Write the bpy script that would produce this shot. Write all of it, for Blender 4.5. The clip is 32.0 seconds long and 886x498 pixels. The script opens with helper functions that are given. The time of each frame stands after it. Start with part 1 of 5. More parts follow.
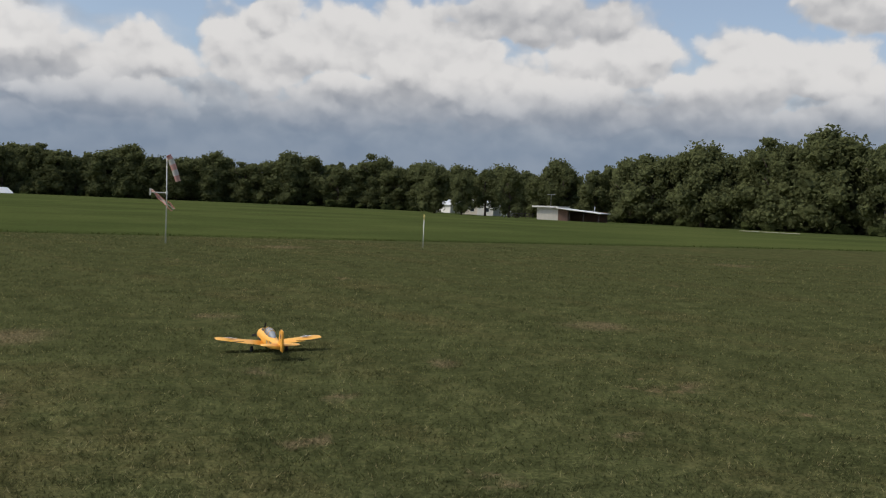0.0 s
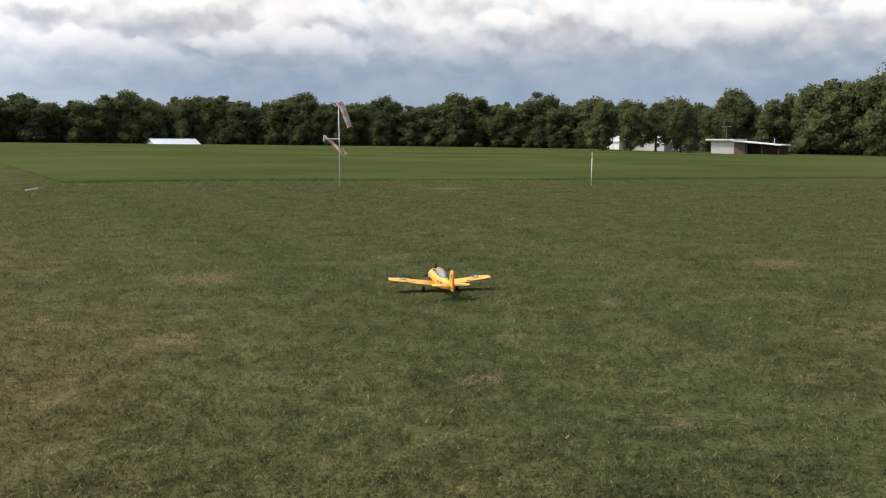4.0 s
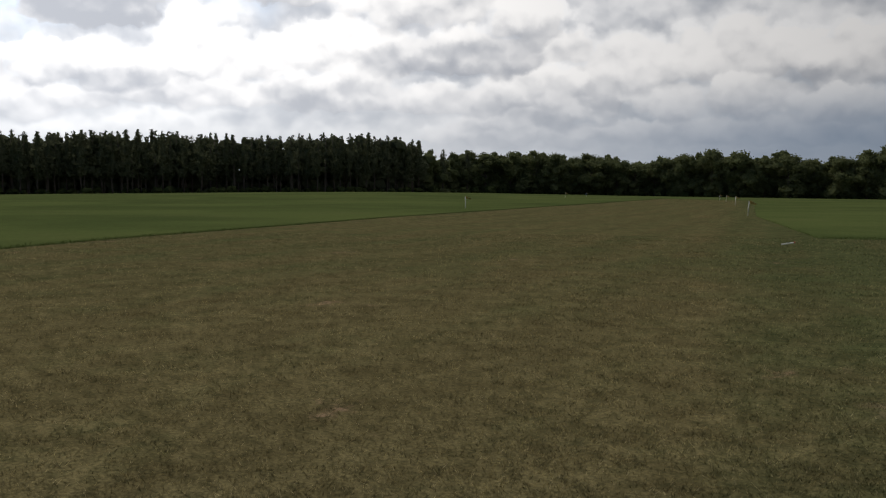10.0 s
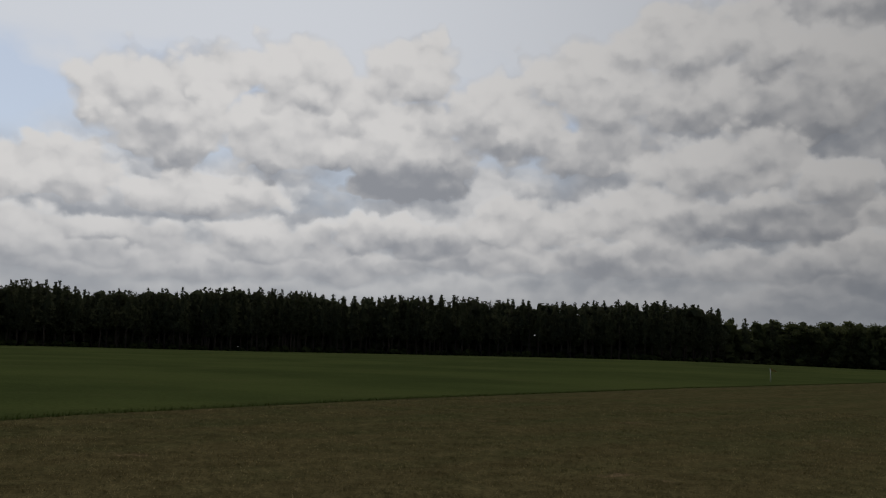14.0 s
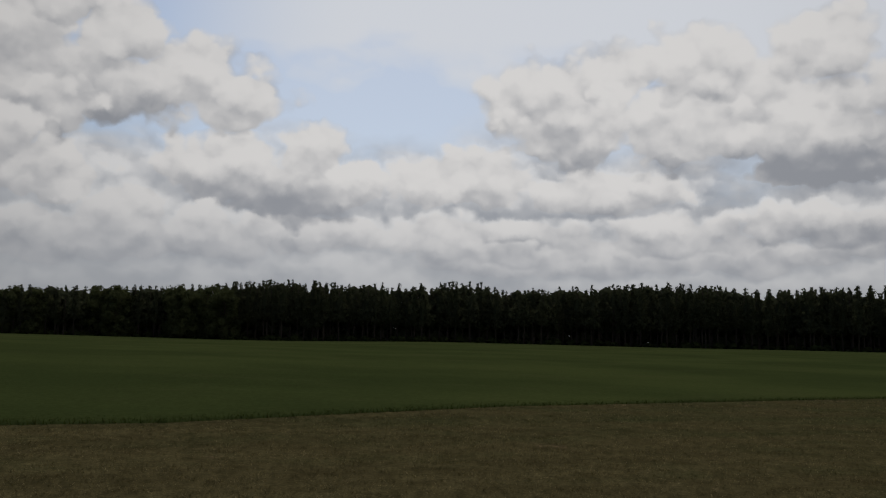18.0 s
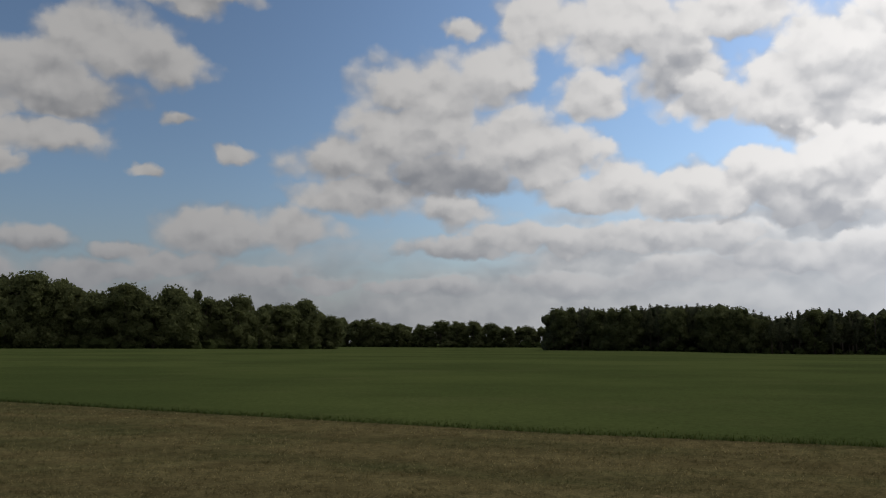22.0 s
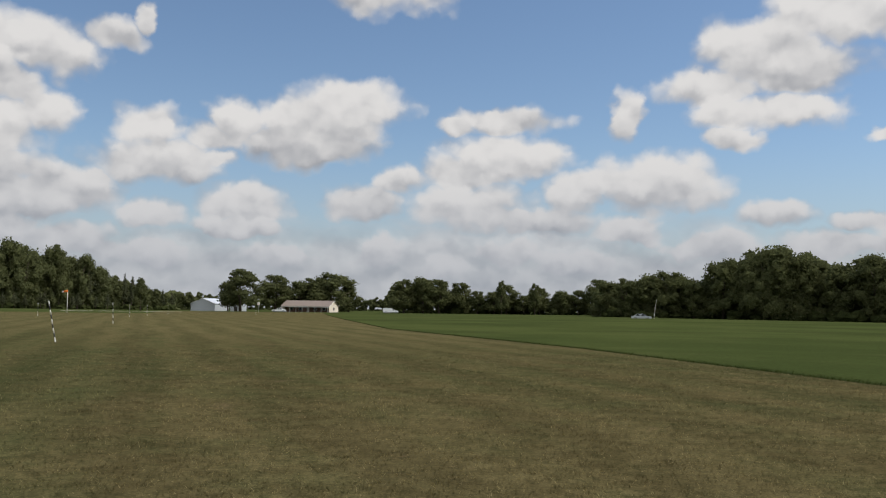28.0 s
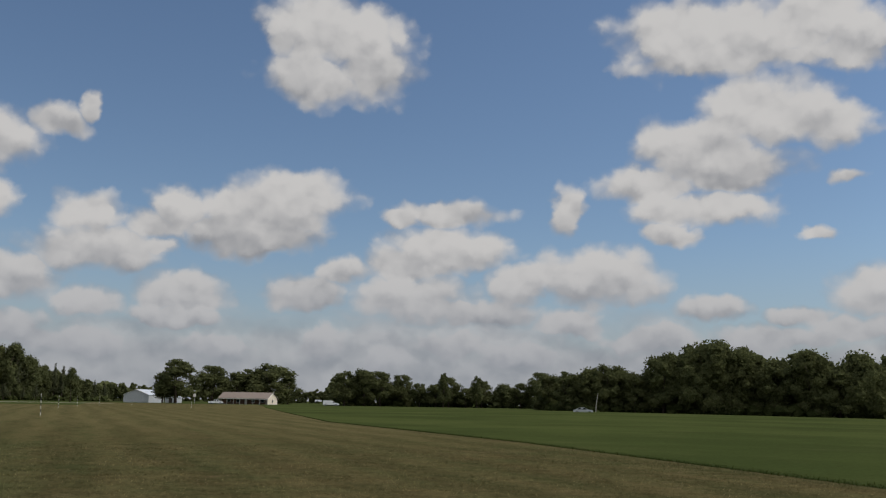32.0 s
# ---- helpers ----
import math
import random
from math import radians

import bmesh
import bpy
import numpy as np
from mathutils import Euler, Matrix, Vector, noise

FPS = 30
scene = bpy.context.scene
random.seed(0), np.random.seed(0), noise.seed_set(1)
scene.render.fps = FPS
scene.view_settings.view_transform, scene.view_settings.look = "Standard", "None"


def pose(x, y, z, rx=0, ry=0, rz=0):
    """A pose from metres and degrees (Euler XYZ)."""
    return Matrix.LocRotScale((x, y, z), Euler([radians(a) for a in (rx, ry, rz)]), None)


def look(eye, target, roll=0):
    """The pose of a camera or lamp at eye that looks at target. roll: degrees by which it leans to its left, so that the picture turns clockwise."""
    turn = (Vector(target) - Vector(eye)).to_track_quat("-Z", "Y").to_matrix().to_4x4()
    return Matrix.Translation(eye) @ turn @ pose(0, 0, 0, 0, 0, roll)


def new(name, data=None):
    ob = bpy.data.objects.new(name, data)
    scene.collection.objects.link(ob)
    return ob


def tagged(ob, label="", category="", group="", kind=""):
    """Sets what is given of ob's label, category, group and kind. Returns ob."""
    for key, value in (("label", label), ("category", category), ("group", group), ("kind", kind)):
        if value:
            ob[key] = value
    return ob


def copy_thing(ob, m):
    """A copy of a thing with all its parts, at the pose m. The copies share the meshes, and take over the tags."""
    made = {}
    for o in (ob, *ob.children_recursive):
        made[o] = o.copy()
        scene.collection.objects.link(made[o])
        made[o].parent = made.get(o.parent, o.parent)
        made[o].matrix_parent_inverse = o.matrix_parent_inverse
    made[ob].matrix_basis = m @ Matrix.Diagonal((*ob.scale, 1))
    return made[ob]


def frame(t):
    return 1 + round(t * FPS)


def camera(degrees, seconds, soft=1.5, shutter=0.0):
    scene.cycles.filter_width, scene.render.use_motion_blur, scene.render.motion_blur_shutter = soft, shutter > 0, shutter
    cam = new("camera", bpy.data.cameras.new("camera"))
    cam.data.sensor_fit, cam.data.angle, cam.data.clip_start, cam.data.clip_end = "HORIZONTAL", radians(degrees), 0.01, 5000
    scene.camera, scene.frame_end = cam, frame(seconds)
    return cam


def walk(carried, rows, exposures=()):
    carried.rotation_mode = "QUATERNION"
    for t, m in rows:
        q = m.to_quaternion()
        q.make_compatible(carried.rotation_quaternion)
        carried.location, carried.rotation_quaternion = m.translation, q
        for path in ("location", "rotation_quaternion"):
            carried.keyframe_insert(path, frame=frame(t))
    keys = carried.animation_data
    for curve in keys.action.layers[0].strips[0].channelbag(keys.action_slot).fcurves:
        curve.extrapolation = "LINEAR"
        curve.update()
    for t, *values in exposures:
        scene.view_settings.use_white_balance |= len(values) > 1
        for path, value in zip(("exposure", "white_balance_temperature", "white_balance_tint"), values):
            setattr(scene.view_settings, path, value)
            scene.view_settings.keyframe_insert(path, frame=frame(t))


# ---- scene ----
PATH = (
    (0.0, 87.11, -2.15, -7.62),
    (0.5, 87.42, -2.15, -4.20),
    (1.0, 87.99, -2.60, -0.80),
    (1.5, 87.23, -2.57, -0.06),
    (2.0, 85.78, -1.69, 0.21),
    (2.5, 84.44, -1.19, 1.65),
    (4.5, 83.07, -0.24, 2.92),
    (5.0, 83.05, -0.43, 3.52),
    (5.5, 83.03, -0.59, 5.72),
    (6.0, 82.98, -0.95, 7.17),
    (6.5, 83.73, -0.75, 10.75),
    (7.0, 84.69, -0.88, 14.69),
    (7.5, 85.16, -1.06, 18.71),
    (8.0, 85.19, -1.12, 21.84),
    (8.5, 84.87, -1.09, 25.03),
    (9.0, 84.84, -1.18, 30.61),
    (9.5, 85.30, -0.54, 39.10),
    (10.0, 86.41, -0.25, 48.07),
    (10.5, 87.56, -0.76, 56.22),
    (11.0, 89.65, -0.57, 61.35),
    (11.5, 92.07, -0.54, 64.54),
    (12.0, 94.42, -1.73, 65.90),
    (12.5, 96.26, -2.64, 66.19),
    (13.0, 97.37, -2.64, 66.15),
    (13.5, 97.00, -2.06, 65.76),
    (15.5, 95.82, -1.36, 72.07),
    (16.0, 96.70, -1.06, 74.73),
    (16.5, 96.57, -0.87, 77.36),
    (17.0, 96.46, -0.94, 82.00),
    (17.5, 95.98, -1.42, 87.16),
    (18.0, 95.45, -1.90, 91.77),
    (18.5, 94.97, -1.62, 98.77),
    (19.0, 94.63, -1.84, 106.39),
    (19.5, 94.12, -2.25, 113.44),
    (20.0, 93.60, -2.95, 120.13),
    (20.5, 93.40, -2.82, 127.95),
    (21.0, 94.39, -2.54, 134.77),
    (21.5, 95.82, -1.70, 140.05),
    (22.0, 95.89, 0.02, 143.92),
    (22.5, 95.65, 0.09, 147.94),
    (23.0, 95.60, -0.03, 153.61),
    (23.5, 95.42, 0.77, 159.44),
    (24.0, 95.59, 1.09, 164.14),
    (24.5, 95.73, 0.55, 170.34),
    (25.0, 96.01, 0.51, 173.75),
    (25.5, 96.17, 0.65, 176.49),
    (26.0, 95.91, 0.47, 179.71),
    (26.5, 95.10, -0.25, 182.91),
    (28.5, 93.34, -0.84, 189.65),
    (29.0, 92.82, -0.86, 190.69),
    (29.5, 93.01, -0.73, 191.84),
    (30.0, 93.94, -0.64, 192.60),
    (30.5, 95.50, -0.68, 192.34),
    (31.0, 97.11, -0.86, 191.07),
    (31.5, 98.16, -1.26, 189.18),
    (32.0, 99.68, -1.12, 184.91),
)

CAM_DEG = 52.1
EYE = 1.65
EXPOSURE = ((0.0, -0.2), (1.0, -0.2), (2.0, 0.04), (5.0, 0.36), (7.0, 0.05), (8.0, -0.2), (9.0, -0.33), (10.0, -0.65), (11.0, -1.3), (13.0, -1.8), (17.0, -1.8), (19.0, -1.65),
            (20.0, -1.24), (21.0, -1.05), (22.0, -1.05), (23.0, -0.7), (24.0, -0.54), (26.0, -0.46), (29.0, -0.08), (30.2, -0.12), (32.0, -0.55))
cam = camera(CAM_DEG, 32.0, 1.2)
walk(cam, [(t, pose(0, 0, EYE, rx, ry, rz)) for t, rx, ry, rz in PATH], EXPOSURE)

SUN_AZ, SUN_EL = 100.0, 52.0


def bearing(az, r, z=0.0):
    """A place at a bearing (degrees, counted leftwards from +y) and a distance from the pilot's spot."""
    a = radians(az)
    return Vector((-math.sin(a) * r, math.cos(a) * r, z))


# ---- node helpers ----
def mat_new(name):
    m = bpy.data.materials.new(name)
    m.use_nodes = True
    nt = m.node_tree
    nt.nodes.clear()
    return m, nt


class Net:
    """Short calls for the nodes of one tree."""

    def __init__(self, nt):
        self.nt = nt

    def put(self, sock, v):
        if isinstance(v, bpy.types.NodeSocket):
            self.nt.links.new(v, sock)
        elif v is not None:
            sock.default_value = v

    def math(self, op, a, b=None, c=None, clamp=False):
        n = self.nt.nodes.new("ShaderNodeMath")
        n.operation, n.use_clamp = op, clamp
        for k, v in enumerate((a, b, c)):
            self.put(n.inputs[k], v)
        return n.outputs[0]

    def vec(self, op, a, b=None, c=None, scale=None):
        n = self.nt.nodes.new("ShaderNodeVectorMath")
        n.operation = op
        for k, v in enumerate((a, b, c)):
            self.put(n.inputs[k], v)
        if scale is not None:
            self.put(n.inputs[3], scale)
        return n.outputs["Value"] if op in ("LENGTH", "DOT_PRODUCT", "DISTANCE") else n.outputs["Vector"]

    def smooth(self, v, lo, hi, to0=0.0, to1=1.0):
        n = self.nt.nodes.new("ShaderNodeMapRange")
        n.interpolation_type = "SMOOTHSTEP"
        for k, x in enumerate((v, lo, hi, to0, to1)):
            self.put(n.inputs[k], x)
        return n.outputs[0]

    def noise(self, v, scale, detail=4.0, rough=0.55, dist=0.0):
        n = self.nt.nodes.new("ShaderNodeTexNoise")
        self.put(n.inputs["Vector"], v)
        n.inputs["Scale"].default_value, n.inputs["Detail"].default_value = scale, detail
        n.inputs["Roughness"].default_value, n.inputs["Distortion"].default_value = rough, dist
        return n

    def mix(self, f, a, b, mode="MIX"):
        n = self.nt.nodes.new("ShaderNodeMix")
        n.data_type, n.blend_type = "RGBA", mode
        self.put(n.inputs[0], f)
        self.put(n.inputs[6], a if isinstance(a, bpy.types.NodeSocket) else (*a, 1.0))
        self.put(n.inputs[7], b if isinstance(b, bpy.types.NodeSocket) else (*b, 1.0))
        return n.outputs[2]

    def bump(self, h, strength, distance=0.02):
        n = self.nt.nodes.new("ShaderNodeBump")
        n.inputs["Strength"].default_value, n.inputs["Distance"].default_value = strength, distance
        self.put(n.inputs["Height"], h)
        return n.outputs[0]

    def surface(self, colour, rough=0.8, metal=0.0, normal=None, spec=0.3, alpha=None, trans=None):
        p = self.nt.nodes.new("ShaderNodeBsdfPrincipled")
        self.put(p.inputs["Base Color"], colour if isinstance(colour, bpy.types.NodeSocket) else (*colour, 1.0))
        self.put(p.inputs["Roughness"], rough)
        self.put(p.inputs["Metallic"], metal)
        self.put(p.inputs["Specular IOR Level"], spec)
        if normal is not None:
            self.put(p.inputs["Normal"], normal)
        if trans is not None:
            self.put(p.inputs["Transmission Weight"], trans)
        o = self.nt.nodes.new("ShaderNodeOutputMaterial")
        self.nt.links.new(p.outputs[0], o.inputs[0])
        return p


# ---- world: blue sky under broken cumulus ----
# heaps of cloud, the far ones first: bearing, height over the horizon, half width, half height (degrees), brightness, and how far it falls from crown to base
CLOUDS = []


def cloud(az, el, w, h, mid, fall):
    CLOUDS.append((az, el, w, h, max(mid, 0.60) - (0.0 if az < 112 else 0.05), fall * 1.6))


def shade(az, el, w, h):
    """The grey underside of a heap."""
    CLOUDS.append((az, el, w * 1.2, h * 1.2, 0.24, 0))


cloud(69.4, 10.3, 4.3, 1.1, 0.5, 0.12)
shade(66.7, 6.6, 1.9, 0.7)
cloud(43.3, 3.6, 6.1, 1.0, 0.6, 0.2)
cloud(33.6, 3.8, 6.8, 0.9, 0.6, 0.2)
cloud(24.9, 3.8, 5.3, 0.9, 0.6, 0.2)
cloud(16.1, 4.5, 7.0, 1.0, 0.65, 0.2)
cloud(39.2, 6.2, 2.6, 1.6, 0.75, 0.3)
cloud(43.3, 5.0, 4.3, 1.3, 0.7, 0.25)
cloud(34.2, 5.8, 2.7, 1.3, 0.85, 0.25)
cloud(29.8, 8.3, 4.5, 2.0, 0.85, 0.2)
cloud(28.4, 5.7, 4.9, 1.2, 0.7, 0.2)
cloud(35.9, 8.0, 4.3, 1.6, 0.85, 0.2)
cloud(23.5, 7.5, 3.9, 2.0, 0.8, 0.3)
cloud(24.2, 5.1, 3.9, 1.0, 0.75, 0.2)
cloud(19.3, 8.6, 3.9, 2.0, 0.85, 0.2)
cloud(16.8, 6.9, 3.8, 1.7, 0.65, 0.3)
cloud(11.7, 7.9, 4.1, 1.7, 0.85, 0.25)
cloud(12.6, 5.6, 4.5, 1.2, 0.75, 0.25)
cloud(45.0, 8.4, 4.1, 1.2, 0.45, 0.12)
cloud(40.7, 8.7, 2.2, 1.3, 0.85, 0.2)
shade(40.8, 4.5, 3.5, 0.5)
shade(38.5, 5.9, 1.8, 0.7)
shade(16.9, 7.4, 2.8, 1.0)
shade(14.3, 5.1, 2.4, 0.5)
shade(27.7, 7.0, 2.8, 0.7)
cloud(-0.9, 5.4, 5.2, 1.4, 0.7, 0.3)
cloud(-9.7, 6.1, 5.6, 1.6, 0.7, 0.25)
cloud(-16.8, 5.6, 6.2, 1.2, 0.6, 0.2)
cloud(-23.5, 5.5, 5.2, 1.2, 0.62, 0.2)
cloud(3.7, 8.9, 3.7, 2.7, 0.9, 0.25)
cloud(3.1, 11.2, 2.0, 1.3, 0.85, 0.2)
cloud(-1.5, 9.5, 3.8, 2.0, 0.9, 0.25)
cloud(-5.0, 10.7, 2.1, 1.7, 0.95, 0.25)
cloud(-2.3, 6.5, 5.6, 1.4, 0.75, 0.25)
cloud(-7.5, 8.8, 4.6, 2.4, 0.9, 0.25)
cloud(-10.7, 7.5, 3.9, 2.1, 0.8, 0.3)
cloud(-17.7, 9.0, 4.1, 2.7, 0.9, 0.3)
cloud(-15.3, 6.6, 5.2, 1.4, 0.75, 0.2)
cloud(-13.4, 11.6, 5.9, 1.5, 0.5, 0.1)
cloud(-26.3, 8.7, 3.3, 2.3, 0.9, 0.3)
cloud(-25.1, 7.0, 4.5, 1.7, 0.8, 0.25)
cloud(-30.3, 8.3, 2.4, 1.9, 0.9, 0.3)
cloud(-32.2, 6.8, 2.3, 1.9, 0.8, 0.3)
cloud(-31.0, 11.7, 2.4, 1.5, 0.65, 0.1)
cloud(-30.8, 5.7, 3.3, 1.0, 0.65, 0.2)
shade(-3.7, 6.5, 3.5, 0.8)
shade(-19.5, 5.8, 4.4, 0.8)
cloud(89.6, 4.8, 5.1, 1.1, 0.62, 0.2)
cloud(81.6, 5.1, 5.7, 1.2, 0.65, 0.2)
cloud(73.0, 5.3, 6.0, 1.1, 0.62, 0.2)
cloud(64.1, 6.1, 6.1, 1.1, 0.65, 0.2)
cloud(55.2, 6.0, 5.9, 1.2, 0.62, 0.2)
cloud(46.9, 5.8, 5.4, 1.0, 0.6, 0.2)
cloud(90.9, 6.3, 3.3, 1.3, 0.8, 0.3)
cloud(85.7, 6.5, 5.4, 1.2, 0.7, 0.3)
cloud(78.3, 6.7, 5.1, 1.2, 0.75, 0.3)
cloud(69.9, 7.2, 4.3, 1.2, 0.65, 0.25)
cloud(61.3, 8.3, 5.0, 1.6, 0.8, 0.25)
cloud(53.2, 8.5, 4.1, 2.1, 0.8, 0.25)
cloud(56.6, 6.3, 2.1, 1.1, 0.5, 0.2)
cloud(89.8, 10.0, 4.0, 1.8, 0.85, 0.3)
cloud(81.9, 9.2, 5.0, 1.5, 0.8, 0.35)
cloud(42.8, 6.5, 3.0, 1.5, 0.75, 0.3)
cloud(85.7, 14.6, 3.7, 2.5, 0.8, 0.35)
cloud(83.0, 13.5, 4.7, 2.5, 0.85, 0.35)
cloud(81.2, 16.5, 2.6, 1.7, 0.9, 0.2)
cloud(72.1, 13.8, 5.8, 3.1, 0.72, 0.35)
cloud(77.8, 13.4, 4.5, 2.6, 0.85, 0.3)
cloud(75.9, 17.0, 3.0, 2.2, 0.92, 0.25)
cloud(69.0, 11.9, 4.7, 2.3, 0.5, 0.35)
cloud(62.6, 14.7, 5.1, 2.8, 0.75, 0.3)
cloud(69.0, 17.5, 2.8, 2.2, 0.92, 0.3)
cloud(57.1, 13.0, 5.0, 1.7, 0.6, 0.25)
cloud(57.2, 16.5, 4.6, 2.8, 0.85, 0.25)
cloud(50.2, 16.0, 4.1, 2.7, 0.75, 0.3)
cloud(52.0, 19.1, 3.8, 2.2, 0.88, 0.25)
cloud(46.2, 14.9, 3.6, 2.8, 0.5, 0.3)
cloud(42.4, 16.6, 3.1, 3.0, 0.75, 0.25)
cloud(46.9, 19.0, 3.0, 2.1, 0.88, 0.3)
cloud(49.5, 11.9, 5.0, 2.0, 0.8, 0.25)
cloud(46.9, 8.5, 4.8, 1.4, 0.42, 0.2)
cloud(42.8, 10.5, 2.4, 1.6, 0.82, 0.3)
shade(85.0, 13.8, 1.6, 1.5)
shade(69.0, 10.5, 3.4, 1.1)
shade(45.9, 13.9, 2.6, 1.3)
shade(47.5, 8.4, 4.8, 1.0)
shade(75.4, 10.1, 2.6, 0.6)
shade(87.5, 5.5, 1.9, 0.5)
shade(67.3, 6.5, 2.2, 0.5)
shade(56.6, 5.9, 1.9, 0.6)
cloud(115.9, 5.0, 5.6, 1.6, 0.75, 0.25)
cloud(107.4, 5.3, 5.4, 1.4, 0.7, 0.25)
cloud(100.6, 6.2, 5.3, 1.4, 0.75, 0.25)
cloud(92.6, 6.0, 3.0, 1.4, 0.8, 0.3)
cloud(88.0, 5.3, 3.2, 0.7, 0.55, 0.2)
cloud(121.0, 9.2, 3.7, 2.6, 0.68, 0.35)
cloud(116.1, 8.9, 3.5, 2.1, 0.85, 0.25)
cloud(111.8, 6.6, 3.2, 1.8, 0.8, 0.25)
cloud(101.1, 8.7, 3.9, 1.9, 0.62, 0.3)
cloud(105.4, 9.7, 4.7, 2.1, 0.75, 0.35)
cloud(107.1, 6.4, 2.2, 1.4, 0.85, 0.25)
cloud(100.4, 11.2, 2.5, 1.6, 0.92, 0.25)
cloud(97.5, 9.5, 1.8, 1.8, 0.85, 0.3)
cloud(93.0, 9.8, 2.6, 1.7, 0.9, 0.25)
cloud(113.5, 13.9, 6.1, 2.1, 0.7, 0.3)
cloud(117.8, 15.7, 3.8, 2.9, 0.85, 0.3)
cloud(105.2, 13.9, 3.3, 1.7, 0.85, 0.25)
cloud(107.8, 15.2, 3.6, 1.9, 0.92, 0.25)
cloud(112.2, 17.1, 2.7, 1.9, 0.95, 0.25)
cloud(120.5, 13.4, 3.1, 1.7, 0.8, 0.25)
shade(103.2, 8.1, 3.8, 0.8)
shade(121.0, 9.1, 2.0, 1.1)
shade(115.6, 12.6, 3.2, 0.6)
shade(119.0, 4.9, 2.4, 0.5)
cloud(116.5, 12.6, 3.1, 1.6, 0.7, 0.2)
cloud(122.3, 14.9, 3.6, 2.2, 0.85, 0.25)
cloud(119.0, 16.6, 3.8, 2.4, 0.85, 0.25)
cloud(115.8, 18.9, 2.5, 1.5, 0.9, 0.2)
cloud(119.7, 10.8, 3.2, 1.8, 0.85, 0.25)
cloud(136.0, 3.6, 5.7, 0.8, 0.7, 0.2)
cloud(127.3, 4.3, 5.4, 1.0, 0.7, 0.2)
cloud(144.9, 3.4, 4.3, 0.6, 0.65, 0.2)
cloud(122.3, 5.1, 5.2, 1.0, 0.65, 0.2)
cloud(143.2, 5.9, 3.4, 0.6, 0.7, 0.2)
cloud(134.3, 6.4, 5.3, 1.0, 0.75, 0.25)
cloud(128.0, 6.4, 4.1, 1.0, 0.75, 0.2)
cloud(139.0, 6.6, 2.9, 0.8, 0.8, 0.2)
cloud(143.0, 8.2, 2.5, 1.1, 0.88, 0.3)
cloud(135.1, 9.2, 2.5, 1.1, 0.85, 0.2)
cloud(123.9, 9.5, 3.3, 2.0, 0.72, 0.35)
cloud(129.1, 9.2, 3.8, 1.7, 0.85, 0.25)
cloud(132.9, 9.6, 2.1, 1.6, 0.85, 0.2)
cloud(149.1, 9.3, 3.7, 1.2, 0.8, 0.15)
cloud(143.4, 10.4, 4.3, 1.3, 0.45, 0.2)
cloud(136.9, 11.3, 3.2, 1.9, 0.9, 0.2)
cloud(139.8, 12.6, 4.2, 1.9, 0.9, 0.25)
cloud(149.9, 11.4, 3.7, 1.5, 0.85, 0.2)
cloud(145.3, 13.3, 4.7, 2.1, 0.9, 0.25)
cloud(145.4, 15.9, 3.8, 1.9, 0.92, 0.25)
cloud(140.7, 16.8, 2.7, 1.9, 0.92, 0.25)
cloud(142.3, 19.5, 1.4, 0.7, 0.85, 0.15)
cloud(129.1, 16.8, 3.2, 2.4, 0.72, 0.25)
cloud(137.1, 19.9, 3.1, 1.8, 0.95, 0.2)
cloud(132.7, 19.2, 4.2, 2.2, 0.9, 0.2)
cloud(134.5, 15.2, 2.0, 1.4, 0.82, 0.1)
cloud(125.7, 19.7, 4.1, 1.6, 0.9, 0.2)
cloud(127.4, 14.7, 2.1, 1.2, 0.78, 0.15)
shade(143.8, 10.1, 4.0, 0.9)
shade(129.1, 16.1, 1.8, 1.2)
cloud(164.9, 4.2, 3.2, 0.8, 0.8, 0.15)
cloud(156.4, 4.0, 3.5, 0.8, 0.8, 0.15)
cloud(172.0, 4.0, 2.8, 0.8, 0.75, 0.15)
cloud(151.2, 3.8, 2.7, 0.6, 0.75, 0.15)
cloud(168.5, 5.9, 2.0, 0.8, 0.92, 0.2)
cloud(163.5, 5.6, 1.7, 0.6, 0.92, 0.2)
cloud(160.6, 4.8, 2.5, 0.8, 0.92, 0.2)
cloud(177.1, 5.0, 2.1, 0.8, 0.92, 0.25)
cloud(175.5, 7.8, 3.6, 1.7, 0.88, 0.25)
cloud(167.6, 14.3, 4.2, 1.4, 0.72, 0.2)
cloud(172.0, 13.6, 2.9, 1.2, 0.8, 0.2)
cloud(169.1, 15.7, 3.3, 1.6, 0.85, 0.15)
cloud(161.4, 16.7, 2.6, 1.3, 0.92, 0.25)
cloud(165.0, 17.6, 3.8, 2.0, 0.95, 0.2)
cloud(168.8, 12.0, 4.1, 1.1, 0.95, 0.2)
cloud(170.6, 10.5, 1.7, 0.6, 0.8, 0.15)
cloud(177.1, 12.1, 0.9, 1.4, 0.85, 0.1)
cloud(153.5, 7.0, 2.6, 1.3, 0.95, 0.25)
cloud(158.1, 6.8, 3.0, 1.4, 0.95, 0.25)
cloud(166.8, 20.7, 5.9, 0.7, 0.75, 0.2)
cloud(159.5, 20.7, 3.1, 0.5, 0.75, 0.2)
cloud(157.2, 11.5, 1.1, 0.6, 0.9, 0.1)
cloud(160.6, 13.5, 1.1, 0.4, 0.9, 0.1)
cloud(162.3, 10.4, 1.1, 0.4, 0.9, 0.1)
cloud(199.0, 3.1, 2.8, 0.8, 0.85, 0.2)
cloud(206.9, 3.2, 3.3, 0.9, 0.8, 0.2)
cloud(192.7, 3.2, 2.0, 1.2, 0.85, 0.2)
cloud(188.4, 2.7, 1.7, 0.8, 0.92, 0.2)
